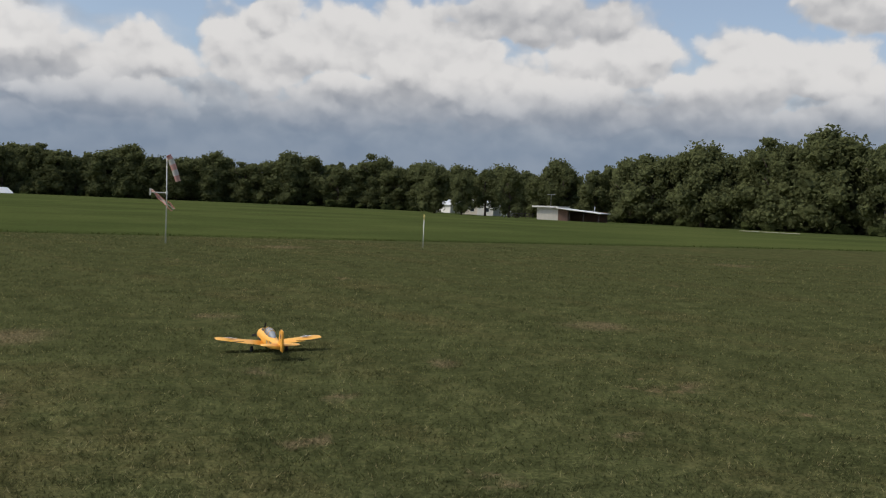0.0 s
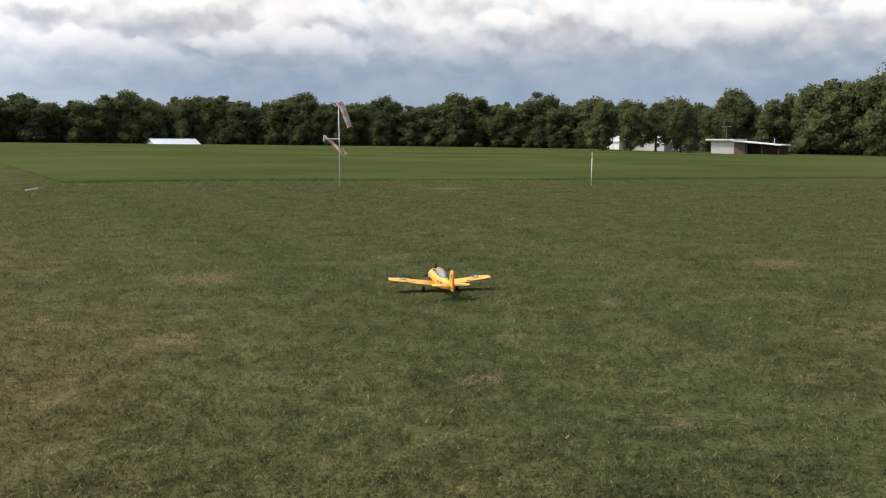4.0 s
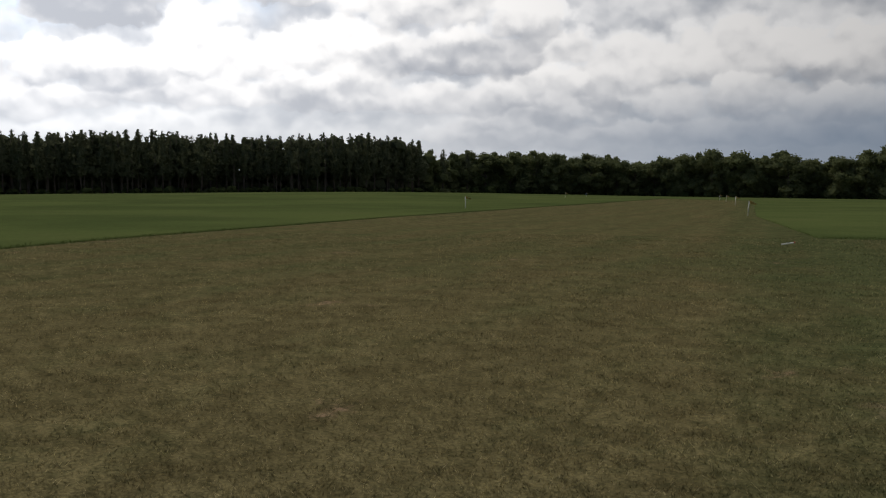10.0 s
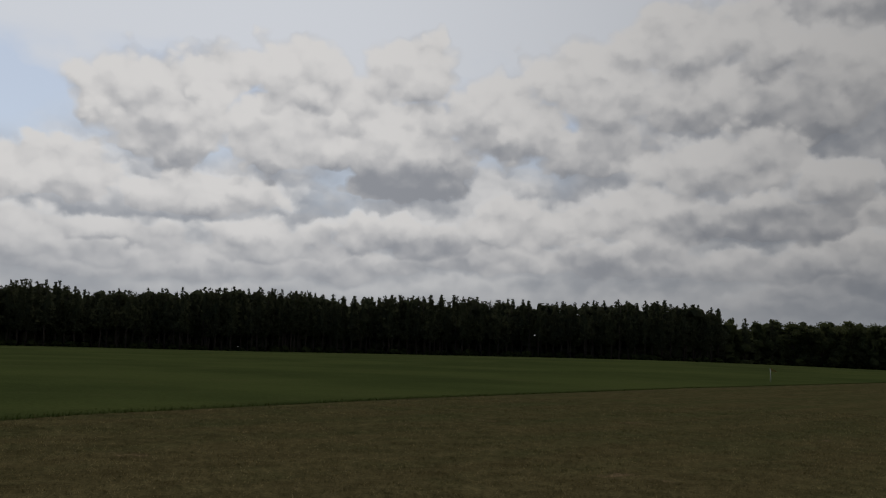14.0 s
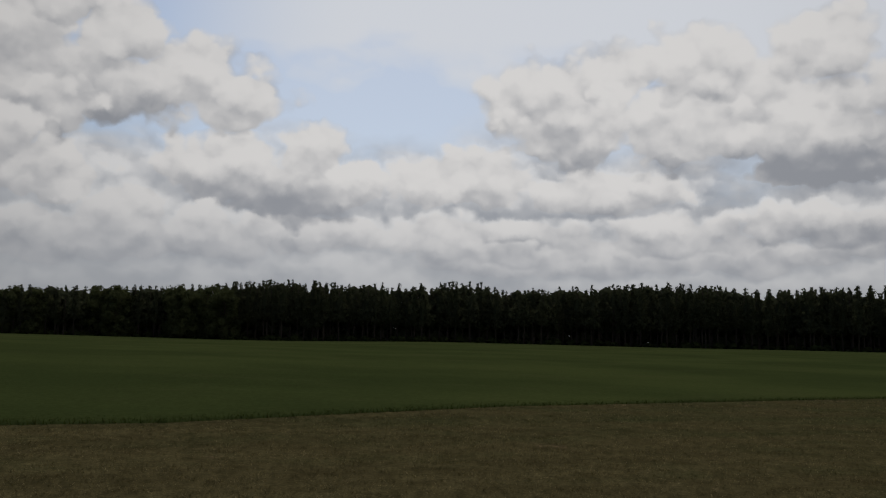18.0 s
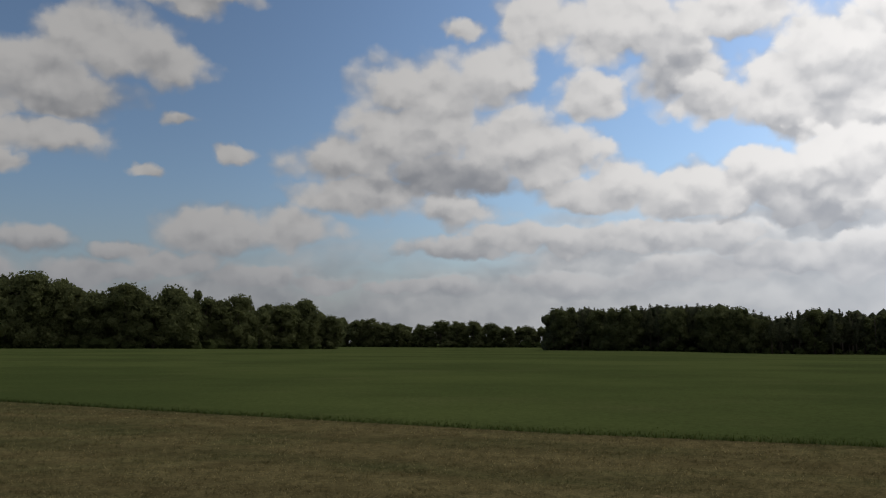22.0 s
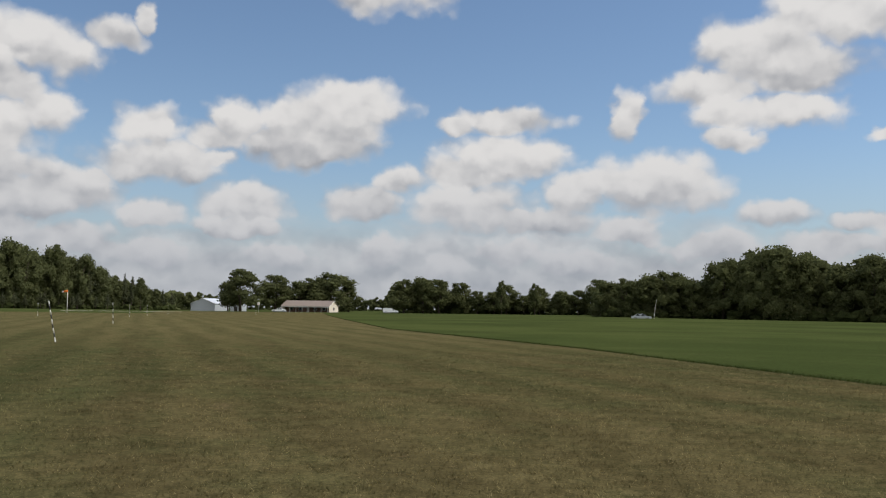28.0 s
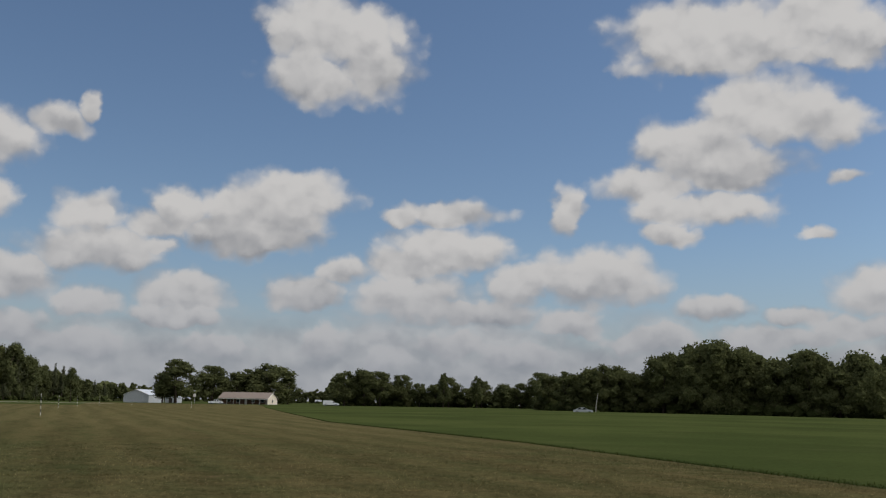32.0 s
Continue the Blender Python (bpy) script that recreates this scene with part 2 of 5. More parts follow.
cloud(211.4, 4.0, 3.1, 0.9, 0.75, 0.2)
cloud(184.5, 3.6, 3.2, 0.9, 0.8, 0.2)
cloud(180.3, 3.0, 3.5, 0.9, 0.8, 0.2)
cloud(215.1, 4.2, 3.0, 1.2, 0.8, 0.2)
cloud(213.7, 6.1, 3.3, 1.2, 0.75, 0.2)
cloud(211.5, 6.7, 3.1, 1.4, 0.92, 0.25)
cloud(209.9, 7.2, 1.2, 0.9, 0.95, 0.2)
cloud(206.3, 5.3, 1.7, 1.0, 1, 0.3)
cloud(201.2, 6.2, 2.8, 1.3, 0.85, 0.25)
cloud(201.5, 4.8, 2.8, 0.6, 0.85, 0.25)
cloud(206.1, 8.7, 3.7, 1.3, 0.82, 0.25)
cloud(203.0, 9.2, 1.3, 0.6, 0.9, 0.2)
cloud(207.1, 10.7, 1.9, 1.1, 1, 0.2)
cloud(197.4, 10.2, 3.9, 1.3, 0.65, 0.25)
cloud(203.0, 10.4, 1.7, 0.9, 0.8, 0.1)
cloud(196.8, 11.6, 3.7, 1.5, 0.9, 0.25)
cloud(201.7, 11.5, 1.6, 1.2, 0.9, 0.2)
cloud(194.3, 12.7, 2.9, 1.5, 1, 0.25)
cloud(184.9, 12.0, 3.2, 0.8, 0.75, 0.2)
cloud(187.8, 11.5, 1.4, 0.6, 0.72, 0.15)
cloud(193.4, 6.7, 2.3, 1.1, 0.7, 0.15)
cloud(191.3, 8.2, 1.4, 0.9, 0.8, 0.15)
cloud(187.4, 8.5, 2.9, 1.3, 0.85, 0.2)
cloud(184.5, 9.6, 3.7, 1.4, 0.9, 0.2)
cloud(183.1, 5.7, 3.9, 0.8, 0.7, 0.2)
cloud(186.6, 6.6, 4.1, 1.4, 0.92, 0.3)
cloud(180.3, 7.5, 2.0, 1.3, 0.95, 0.25)
cloud(215.2, 7.7, 3.3, 1.2, 0.75, 0.2)
cloud(215.6, 9.8, 2.5, 1.8, 0.95, 0.25)
cloud(212.6, 11.2, 1.5, 1.2, 0.95, 0.2)
cloud(214.5, 12.3, 1.8, 1.0, 0.72, 0.2)
cloud(213.3, 14.7, 3.2, 1.7, 0.9, 0.25)
cloud(215.7, 13.3, 1.8, 0.8, 0.8, 0.2)
cloud(208.8, 15.7, 1.5, 0.8, 0.75, 0.15)
cloud(207.1, 16.8, 0.5, 0.7, 0.7, 0.1)
cloud(193.5, 20.2, 3.1, 1.5, 0.82, 0.2)
cloud(190.2, 20.7, 2.8, 1.7, 0.8, 0.2)
cloud(192.2, 22.7, 4.1, 2.2, 0.95, 0.2)
cloud(195.9, 22.6, 1.6, 1.5, 0.9, 0.2)
cloud(162.1, 22.4, 3.5, 1.9, 0.9, 0.2)
cloud(159.3, 21.2, 2.3, 1.4, 0.85, 0.2)
cloud(169.9, 22.4, 3.7, 2.1, 0.9, 0.2)
cloud(166.5, 21.8, 4.1, 2.1, 0.95, 0.2)

world = bpy.data.worlds.new("summer_sky")
scene.world = world
world.use_nodes = True
wt = world.node_tree
wt.nodes.clear()
# the sky is put together in stretches of bearing, each with the clouds that reach into it
STRETCHES = (-80.0, 20.0, 70.0, 110.0, 146.0, 280.0)


def cloud_group(lo, hi):
    """Brightness and cover of the clouds between two bearings, each laid over those before it."""
    g = bpy.data.node_groups.new("heaped_clouds", "ShaderNodeTree")
    for name, kind in (("Place", "NodeSocketVector"), ("Height", "NodeSocketFloat"), ("Edge", "NodeSocketFloat"), ("Inner", "NodeSocketFloat"),
                       ("Lit", "NodeSocketFloat"), ("Cover", "NodeSocketFloat")):
        g.interface.new_socket(name, in_out="INPUT", socket_type=kind)
    for name in ("Lit", "Cover"):
        g.interface.new_socket(name, in_out="OUTPUT", socket_type="NodeSocketFloat")
    gi = g.nodes.new("NodeGroupInput")
    n = Net(g)
    q, qel, edge, inner, lit, cover = gi.outputs[:6]
    for caz, cel, w, h, mid, fall in CLOUDS:
        if caz + w * 1.5 + 2.2 < lo or caz - w * 1.5 - 2.2 > hi:
            continue
        s = n.vec("MULTIPLY_ADD", q, (1 / w, 1 / h, 0), (-caz / w, -cel / h, 0))
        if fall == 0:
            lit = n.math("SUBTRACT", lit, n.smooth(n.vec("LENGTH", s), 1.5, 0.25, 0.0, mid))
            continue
        a = n.smooth(n.vec("LENGTH", s), edge, inner)
        own = n.math("MULTIPLY_ADD", qel, fall / h, mid - fall * cel / h, clamp=True)
        k = g.nodes.new("ShaderNodeMix")
        k.data_type = "FLOAT"
        for j, v in ((0, a), (2, lit), (3, own)):
            n.put(k.inputs[j], v)
        lit, cover = k.outputs[0], n.math("MAXIMUM", cover, a)
    go = g.nodes.new("NodeGroupOutput")
    g.links.new(lit, go.inputs[0])
    g.links.new(cover, go.inputs[1])
    return g


def build_world():
    world.cycles.sampling_method, world.cycles.sample_map_resolution = "MANUAL", 1024
    heaps = [cloud_group(lo, hi) for lo, hi in zip(STRETCHES, STRETCHES[1:])]
    n = Net(wt)
    co = wt.nodes.new("ShaderNodeTexCoord").outputs["Generated"]
    d = n.vec("NORMALIZE", co)
    sep = wt.nodes.new("ShaderNodeSeparateXYZ")
    wt.links.new(d, sep.inputs[0])
    x, y, z = sep.outputs
    rel = n.math("ARCTAN2", n.math("MULTIPLY", y, -1.0), n.math("MULTIPLY", x, -1.0))
    az = n.math("MULTIPLY_ADD", rel, 57.29578, 90.0)
    el = n.math("MULTIPLY", n.math("ARCSINE", z), 57.29578)
    com = wt.nodes.new("ShaderNodeCombineXYZ")
    wt.links.new(az, com.inputs[0])
    wt.links.new(el, com.inputs[1])
    place = com.outputs[0]

    def heaped(v, scale, detail, smoothness):
        k = wt.nodes.new("ShaderNodeTexVoronoi")
        k.voronoi_dimensions, k.feature = "2D", "SMOOTH_F1"
        wt.links.new(n.vec("MULTIPLY", v, (1.0, 1.25, 0.0)), k.inputs["Vector"])
        k.inputs["Scale"].default_value, k.inputs["Detail"].default_value, k.inputs["Roughness"].default_value = scale, detail, 0.45
        k.inputs["Smoothness"].default_value = smoothness
        return k.outputs["Distance"]

    # slow bends and a fine curl carry the outlines away from plain ovals
    bend = n.vec("SUBTRACT", n.noise(place, 0.34, 2.0, 0.5).outputs["Color"], (0.5, 0.5, 0.5))
    curl = n.vec("SUBTRACT", n.noise(place, 1.2, 4.0, 0.52).outputs["Color"], (0.5, 0.5, 0.5))
    q = n.vec("MULTIPLY_ADD", bend, (2.6, 1.7, 0.0), place)
    q = n.vec("MULTIPLY_ADD", curl, (0.9, 0.65, 0.0), q)
    puffs = n.vec("MULTIPLY_ADD", curl, (0.9, 0.7, 0.0), place)
    puff = heaped(puffs, 0.36, 2.0, 0.5)
    puff_up = heaped(n.vec("ADD", puffs, (-0.15, 0.80, 0.0)), 0.36, 2.0, 0.5)
    edge = n.math("MULTIPLY_ADD", n.math("SUBTRACT", 0.70, puff), 0.62, n.smooth(az, 115.0, 150.0, 1.28, 1.42))
    inner = n.math("SUBTRACT", edge, n.smooth(az, 120.0, 150.0, 0.42, 0.72))
    relief = n.math("MULTIPLY", n.math("SUBTRACT", puff_up, puff), 0.50)
    ranks = n.noise(n.vec("MULTIPLY", n.vec("MULTIPLY_ADD", bend, (3.0, 2.0, 0.0), place), (1.0, 2.4, 0.0)), 0.13, 3.5, 0.48).outputs[0]
    # a deck of low ranks: whole overhead to the north-west, thin and low to the south
    roof = n.math("ADD", n.smooth(az, 12.0, 26.0, 8.5, 24.0), n.smooth(az, 46.0, 62.0, 0.0, -12.0))
    roof = n.math("ADD", roof, n.smooth(az, 112.0, 150.0, 0.0, -7.0))
    roof = n.math("ADD", roof, n.smooth(az, 222.0, 240.0, 0.0, 12.0))
    deck = n.smooth(n.math("MULTIPLY_ADD", n.math("SUBTRACT", ranks, 0.5), 9.0, n.math("SUBTRACT", roof, el)), -1.5, 2.5, 0.0, 0.92)
    deck_lit = n.math("MULTIPLY_ADD", n.math("SUBTRACT", ranks, 0.5), 1.4, 0.54)
    qx = wt.nodes.new("ShaderNodeSeparateXYZ")
    wt.links.new(q, qx.inputs[0])
    # the deck rides along as the third coordinate, so that all of it is worked out ahead of the heaps
    qc = wt.nodes.new("ShaderNodeCombineXYZ")
    for j, v in enumerate((qx.outputs[0], qx.outputs[1], n.math("ADD", deck, deck_lit))):
        wt.links.new(v, qc.inputs[j])
    q = qc.outputs[0]
    qs = wt.nodes.new("ShaderNodeSeparateXYZ")
    wt.links.new(q, qs.inputs[0])
    qel = qs.outputs[1]
    sky = wt.nodes.new("ShaderNodeTexSky")
    sky.sky_type, sky.sun_disc = "NISHITA", False
    sky.sun_elevation, sky.sun_rotation = radians(SUN_EL), radians(-SUN_AZ)
    sky.air_density, sky.dust_density, sky.ozone_density = 1.0, 0.25, 3.0
    blue = n.vec("SCALE", sky.outputs[0], scale=SKY_STRENGTH)
    veil = n.math("MULTIPLY", n.smooth(az, 132.0, 100.0, 0.0, 0.62), n.smooth(az, 10.0, 50.0, 0.40, 1.0))
    high = n.smooth(n.math("MULTIPLY_ADD", n.math("SUBTRACT", ranks, 0.5), 8.0, el), 12.0, 18.0, 0.0, 0.94)
    veil = n.math("MAXIMUM", veil, n.math("MULTIPLY", n.smooth(az, 122.0, 98.0), high))
    blue = n.mix(veil, blue, VEIL)
    # far haze over the horizon: slate under the rain to the north, pale elsewhere
    tone = n.mix(n.smooth(az, 14.0, 52.0), HAZE_SLATE, HAZE_PALE)
    tone = n.mix(n.smooth(az, 135.0, 175.0), tone, HAZE_BLUE)
    haze = n.smooth(el, n.smooth(az, 60.0, 140.0, 8.0, 11.0), n.smooth(az, 20.0, 60.0, 3.0, 0.0), 0.0, n.smooth(az, 110.0, 160.0, 0.84, 0.60))
    glow = n.math("ADD", n.smooth(n.math("ABSOLUTE", n.math("SUBTRACT", az, 88.0)), 76.0, 8.0, 0.0, SUNWARD_GAIN), 1.0)

    for k, (lo, hi) in enumerate(zip(STRETCHES, STRETCHES[1:])):
        g = wt.nodes.new("ShaderNodeGroup")
        g.node_tree = heaps[k]
        for j, v in enumerate((q, qel, edge, inner, deck_lit, deck)):
            n.put(g.inputs[j], v)
        lit = n.smooth(n.math("ADD", g.outputs[0], relief), -0.03, 1.08)
        out = n.mix(g.outputs[1], blue, n.mix(lit, CLOUD_GREY, CLOUD_WHITE))
        out = n.vec("SCALE", n.mix(haze, out, tone), scale=glow)
        bg = wt.nodes.new("ShaderNodeBackground")
        wt.links.new(out, bg.inputs[0])
        if k == 0:
            done = bg.outputs[0]
            continue
        m = wt.nodes.new("ShaderNodeMixShader")
        wt.links.new(n.math("GREATER_THAN", az, lo), m.inputs[0])
        wt.links.new(done, m.inputs[1])
        wt.links.new(bg.outputs[0], m.inputs[2])
        done = m.outputs[0]
    o = wt.nodes.new("ShaderNodeOutputWorld")
    wt.links.new(done, o.inputs[0])


SKY_STRENGTH = 0.12
VEIL = (0.78, 0.80, 0.84)
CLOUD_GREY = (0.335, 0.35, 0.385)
CLOUD_WHITE = (0.81, 0.795, 0.785)
HAZE_SLATE = (0.200, 0.272, 0.380)
HAZE_PALE = (0.41, 0.43, 0.465)
HAZE_BLUE = (0.36, 0.40, 0.47)
SUNWARD_GAIN = 1.75
build_world()

sun_data = bpy.data.lights.new("sun", "SUN")
sun_data.energy, sun_data.angle, sun_data.color = 2.7, radians(6.0), (1.0, 0.95, 0.86)
sun = new("sun", sun_data)
sun.matrix_world = look(bearing(SUN_AZ, 100 * math.cos(radians(SUN_EL)), 100 * math.sin(radians(SUN_EL))), (0, 0, 0))


# ---- materials ----
def leafy(nt, n, col, share=0.42):
    """Thin leaf: light that falls on one side also shows on the other."""
    d, t, m = nt.nodes.new("ShaderNodeBsdfDiffuse"), nt.nodes.new("ShaderNodeBsdfTranslucent"), nt.nodes.new("ShaderNodeMixShader")
    nt.links.new(col, d.inputs[0])
    nt.links.new(col, t.inputs[0])
    m.inputs[0].default_value = share
    nt.links.new(d.outputs[0], m.inputs[1])
    nt.links.new(t.outputs[0], m.inputs[2])
    o = nt.nodes.new("ShaderNodeOutputMaterial")
    nt.links.new(m.outputs[0], o.inputs[0])


def coords(nt, kind="Object"):
    return nt.nodes.new("ShaderNodeTexCoord").outputs[kind]


def plain(name, colour, rough=0.6, metal=0.0, vary=0.12, scale=3.0, spec=0.3):
    """Painted or bare surface with faint blotches and a fine grain."""
    m, nt = mat_new(name)
    n = Net(nt)
    c = coords(nt)
    a = n.noise(c, scale, 5.0, 0.6).outputs[0]
    b = n.noise(c, scale * 14, 3.0, 0.6).outputs[0]
    k = n.math("MULTIPLY_ADD", n.math("SUBTRACT", a, 0.5), 2 * vary, 1.0)
    k = n.math("MULTIPLY_ADD", n.math("SUBTRACT", b, 0.5), vary, k)
    col = n.vec("SCALE", tuple(colour), scale=k)
    n.surface(col, rough, metal, n.bump(b, 0.15, 0.004), spec)
    return m


# worn places in the turf: where, and how wide
WORN = ((-0.56, 8.6, 0.30), (3.9, 12.3, 0.8), (3.5, 8.1, 0.3), (13.1, 27.5, 1.2), (0.0, 6.1, 0.25), (0.2, 7.6, 0.3), (1.1, 5.2, 0.22), (-2.6, 7.2, 0.5),
        (-3.4, 10.5, 0.9), (2.2, 6.4, 0.2), (1.3, 9.2, 0.28), (-1.4, 12.6, 0.5), (-1.2, 30.5, 1.4))


def mown_colour(nt, n, c):
    """Colour and relief of the mown ground: greener east of the strip's edge, straw-brown on the strip."""
    sep = nt.nodes.new("ShaderNodeSeparateXYZ")
    nt.links.new(c, sep.inputs[0])
    x, y = sep.outputs[0], sep.outputs[1]
    # distance to the strip's eastern edge, which runs at a bearing of 30 degrees past the pilot's spot
    side = n.math("MULTIPLY_ADD", x, 0.866, n.math("MULTIPLY", y, 0.5))
    wob = n.noise(c, 0.13, 4.0, 0.6).outputs[0]
    side = n.math("MULTIPLY_ADD", n.math("SUBTRACT", wob, 0.5), 6.0, side)
    dry = n.smooth(side, -2.0, 3.2, 1.0, 0.0)
    south = n.smooth(y, 4.0, -14.0)
    dry = n.math("MAXIMUM", dry, n.math("MULTIPLY", south, n.smooth(y, -15.0, -70.0, 0.50, 0.85)))
    blot = n.noise(c, 0.45, 5.0, 0.62).outputs[0]
    patch = n.noise(c, 1.9, 6.0, 0.66).outputs[0]
    tuft = n.noise(c, 7.5, 5.0, 0.68).outputs[0]
    fine = n.noise(c, 30.0, 5.0, 0.72).outputs[0]
    green = n.mix(n.smooth(patch, 0.3, 0.72), (0.046, 0.051, 0.020), (0.075, 0.081, 0.032))
    straw = n.mix(n.smooth(patch, 0.28, 0.72), (0.075, 0.060, 0.026), (0.124, 0.101, 0.045))
    # long streaks drawn out along the strip by the mower
    u = n.math("MULTIPLY_ADD", x, 0.891, n.math("MULTIPLY", y, 0.454))
    w = n.math("MULTIPLY_ADD", y, 0.891, n.math("MULTIPLY", x, -0.454))
    uv = nt.nodes.new("ShaderNodeCombineXYZ")
    nt.links.new(n.math("MULTIPLY", u, 0.75), uv.inputs[0])
    nt.links.new(n.math("MULTIPLY", w, 0.05), uv.inputs[1])
    streak = n.noise(uv.outputs[0], 1.0, 4.0, 0.6).outputs[0]
    k = n.math("MULTIPLY_ADD", n.math("SUBTRACT", blot, 0.5), 1.7, n.math("MULTIPLY", dry, n.smooth(n.vec("LENGTH", c), 8.0, 24.0, 1.0, 0.62)), clamp=True)
    k = n.math("MULTIPLY_ADD", n.math("SUBTRACT", streak, 0.5), 1.5, k, clamp=True)
    k = n.math("MULTIPLY_ADD", n.math("SUBTRACT", tuft, 0.5), 1.3, k, clamp=True)
    col = n.mix(k, green, straw)
    # the strip's colour goes over to a paler straw towards its far end
    far = n.math("MULTIPLY", n.smooth(y, -18.0, -75.0, 0.0, 0.62), n.smooth(streak, 0.25, 0.7, 0.55, 1.0))
    col = n.mix(far, col, (0.148, 0.125, 0.056))
    # bare reddish-tan spots
    bare = n.smooth(n.noise(c, 0.42, 5.0, 0.7, 0.5).outputs[0], 0.63, 0.72)
    bare = n.math("MULTIPLY", bare, n.smooth(tuft, 0.38, 0.58))
    col = n.mix(n.math("MULTIPLY", bare, 0.8), col, (0.20, 0.132, 0.08))
    ragged = n.vec("MULTIPLY_ADD", n.vec("SUBTRACT", n.noise(c, 2.6, 4.0, 0.65).outputs["Color"], (0.5, 0.5, 0.5)), (0.9, 0.9, 0.0), c)
    worn = None
    for sx, sy, sr in WORN:
        v = n.smooth(n.vec("DISTANCE", n.vec("MULTIPLY", ragged, (1.0, 1.0, 0.0)), (sx, sy, 0.0)), sr * 0.9, sr * 0.1)
        worn = v if worn is None else n.math("MAXIMUM", worn, v)
    worn = n.math("MULTIPLY", worn, n.smooth(fine, 0.34, 0.56, 0.0, 0.62))
    col = n.mix(worn, col, (0.165, 0.118, 0.072))
    # mower passes along the strip
    wave = n.math("SINE", n.math("MULTIPLY_ADD", n.math("MULTIPLY_ADD", x, 0.891, n.math("MULTIPLY", y, 0.454)), 2.3, n.math("MULTIPLY", wob, 9.0)))
    stripe = n.smooth(wave, -0.8, 0.8, n.smooth(y, 6.0, -12.0, 0.96, 0.90), n.smooth(y, 6.0, -12.0, 1.03, 1.07))
    dark = n.math("MULTIPLY_ADD", n.smooth(tuft, 0.30, 0.64), 0.44, 0.64)
    dark = n.math("MULTIPLY", dark, n.math("MULTIPLY_ADD", n.smooth(fine, 0.3, 0.7), 0.72, 0.62))
    dark = n.math("MULTIPLY", dark, stripe)
    col = n.vec("SCALE", col, scale=dark)
    hgt = n.math("ADD", n.math("MULTIPLY", tuft, 0.7), n.math("MULTIPLY", fine, 0.3))
    return col, hgt


def mown_material():
    m, nt = mat_new("mown_grass")
    n = Net(nt)
    col, hgt = mown_colour(nt, n, coords(nt))
    n.surface(col, 1.0, 0.0, n.bump(hgt, 0.4, 0.05), 0.0)
    return m


def mown_blade_material():
    m, nt = mat_new("mown_grass_blades")
    n = Net(nt)
    col, hgt = mown_colour(nt, n, coords(nt))
    g = nt.nodes.new("ShaderNodeNewGeometry")
    r = g.outputs["Random Per Island"]
    col = n.vec("SCALE", col, scale=n.math("MULTIPLY_ADD", n.math("MULTIPLY", r, r), 1.9, 1.15))
    col = n.mix(n.smooth(r, 0.88, 0.98, 0.0, 0.55), col, (0.42, 0.34, 0.19))
    leafy(nt, n, col, 0.5)
    return m


def field_material():
    m, nt = mat_new("hay_field")
    n = Net(nt)
    c = coords(nt)
    a = n.noise(c, 0.05, 5.0, 0.6).outputs[0]
    s = n.vec("MULTIPLY", c, (1.0, 1.0, 1.0))
    b = n.noise(s, 0.16, 6.0, 0.65).outputs[0]
    f = n.noise(c, 9.0, 5.0, 0.7).outputs[0]
    col = n.mix(n.smooth(a, 0.35, 0.65), (0.046, 0.060, 0.019), (0.069, 0.083, 0.026))
    col = n.mix(n.math("MULTIPLY", n.smooth(b, 0.5, 0.8), 0.5), col, (0.088, 0.086, 0.034))
    col = n.vec("SCALE", col, scale=n.math("MULTIPLY_ADD", n.smooth(f, 0.2, 0.8), 0.5, 0.70))
    n.surface(col, 1.0, 0.0, n.bump(f, 0.25, 0.06), 0.0)
    return m


def blade_material(name, a, b, tip):
    m, nt = mat_new(name)
    n = Net(nt)
    g = nt.nodes.new("ShaderNodeNewGeometry")
    r = g.outputs["Random Per Island"]
    c = coords(nt)
    z = n.noise(c, 0.5, 4.0, 0.6).outputs[0]
    k = n.math("MULTIPLY_ADD", n.math("SUBTRACT", z, 0.5), 1.2, r, clamp=True)
    col = n.mix(k, a, b)
    col = n.mix(n.smooth(r, 0.9, 0.97), col, tip)
    leafy(nt, n, col, 0.5)
    return m


def leaf_material(name, a, b, c3):
    """Foliage: each clump has its own tone, each tree leans one way or the other."""
    m, nt = mat_new(name)
    n = Net(nt)
    r = nt.nodes.new("ShaderNodeNewGeometry").outputs["Random Per Island"]
    o = nt.nodes.new("ShaderNodeObjectInfo").outputs["Random"]
    z = n.noise(coords(nt), 0.45, 4.0, 0.6).outputs[0]
    k = n.math("MULTIPLY_ADD", n.math("SUBTRACT", z, 0.5), 0.9, n.math("MULTIPLY_ADD", r, 0.6, 0.2), clamp=True)
    col = n.mix(k, a, b)
    col = n.mix(n.math("MULTIPLY", o, 0.55), col, c3)
    fine = n.noise(coords(nt), 3.2, 4.0, 0.75).outputs[0]
    col = n.vec("SCALE", col, scale=n.math("MULTIPLY_ADD", n.smooth(fine, 0.3, 0.68), 0.70, 0.66))
    leafy(nt, n, col, 0.46)
    return m


def bark_material():
    m, nt = mat_new("bark")
    n = Net(nt)
    c = n.vec("MULTIPLY", coords(nt), (1.0, 1.0, 0.15))
    a = n.noise(c, 6.0, 5.0, 0.65).outputs[0]
    n.surface(n.mix(a, (0.045, 0.036, 0.028), (0.14, 0.11, 0.085)), 0.9, 0.0, n.bump(a, 0.8, 0.04), 0.1)
    return m


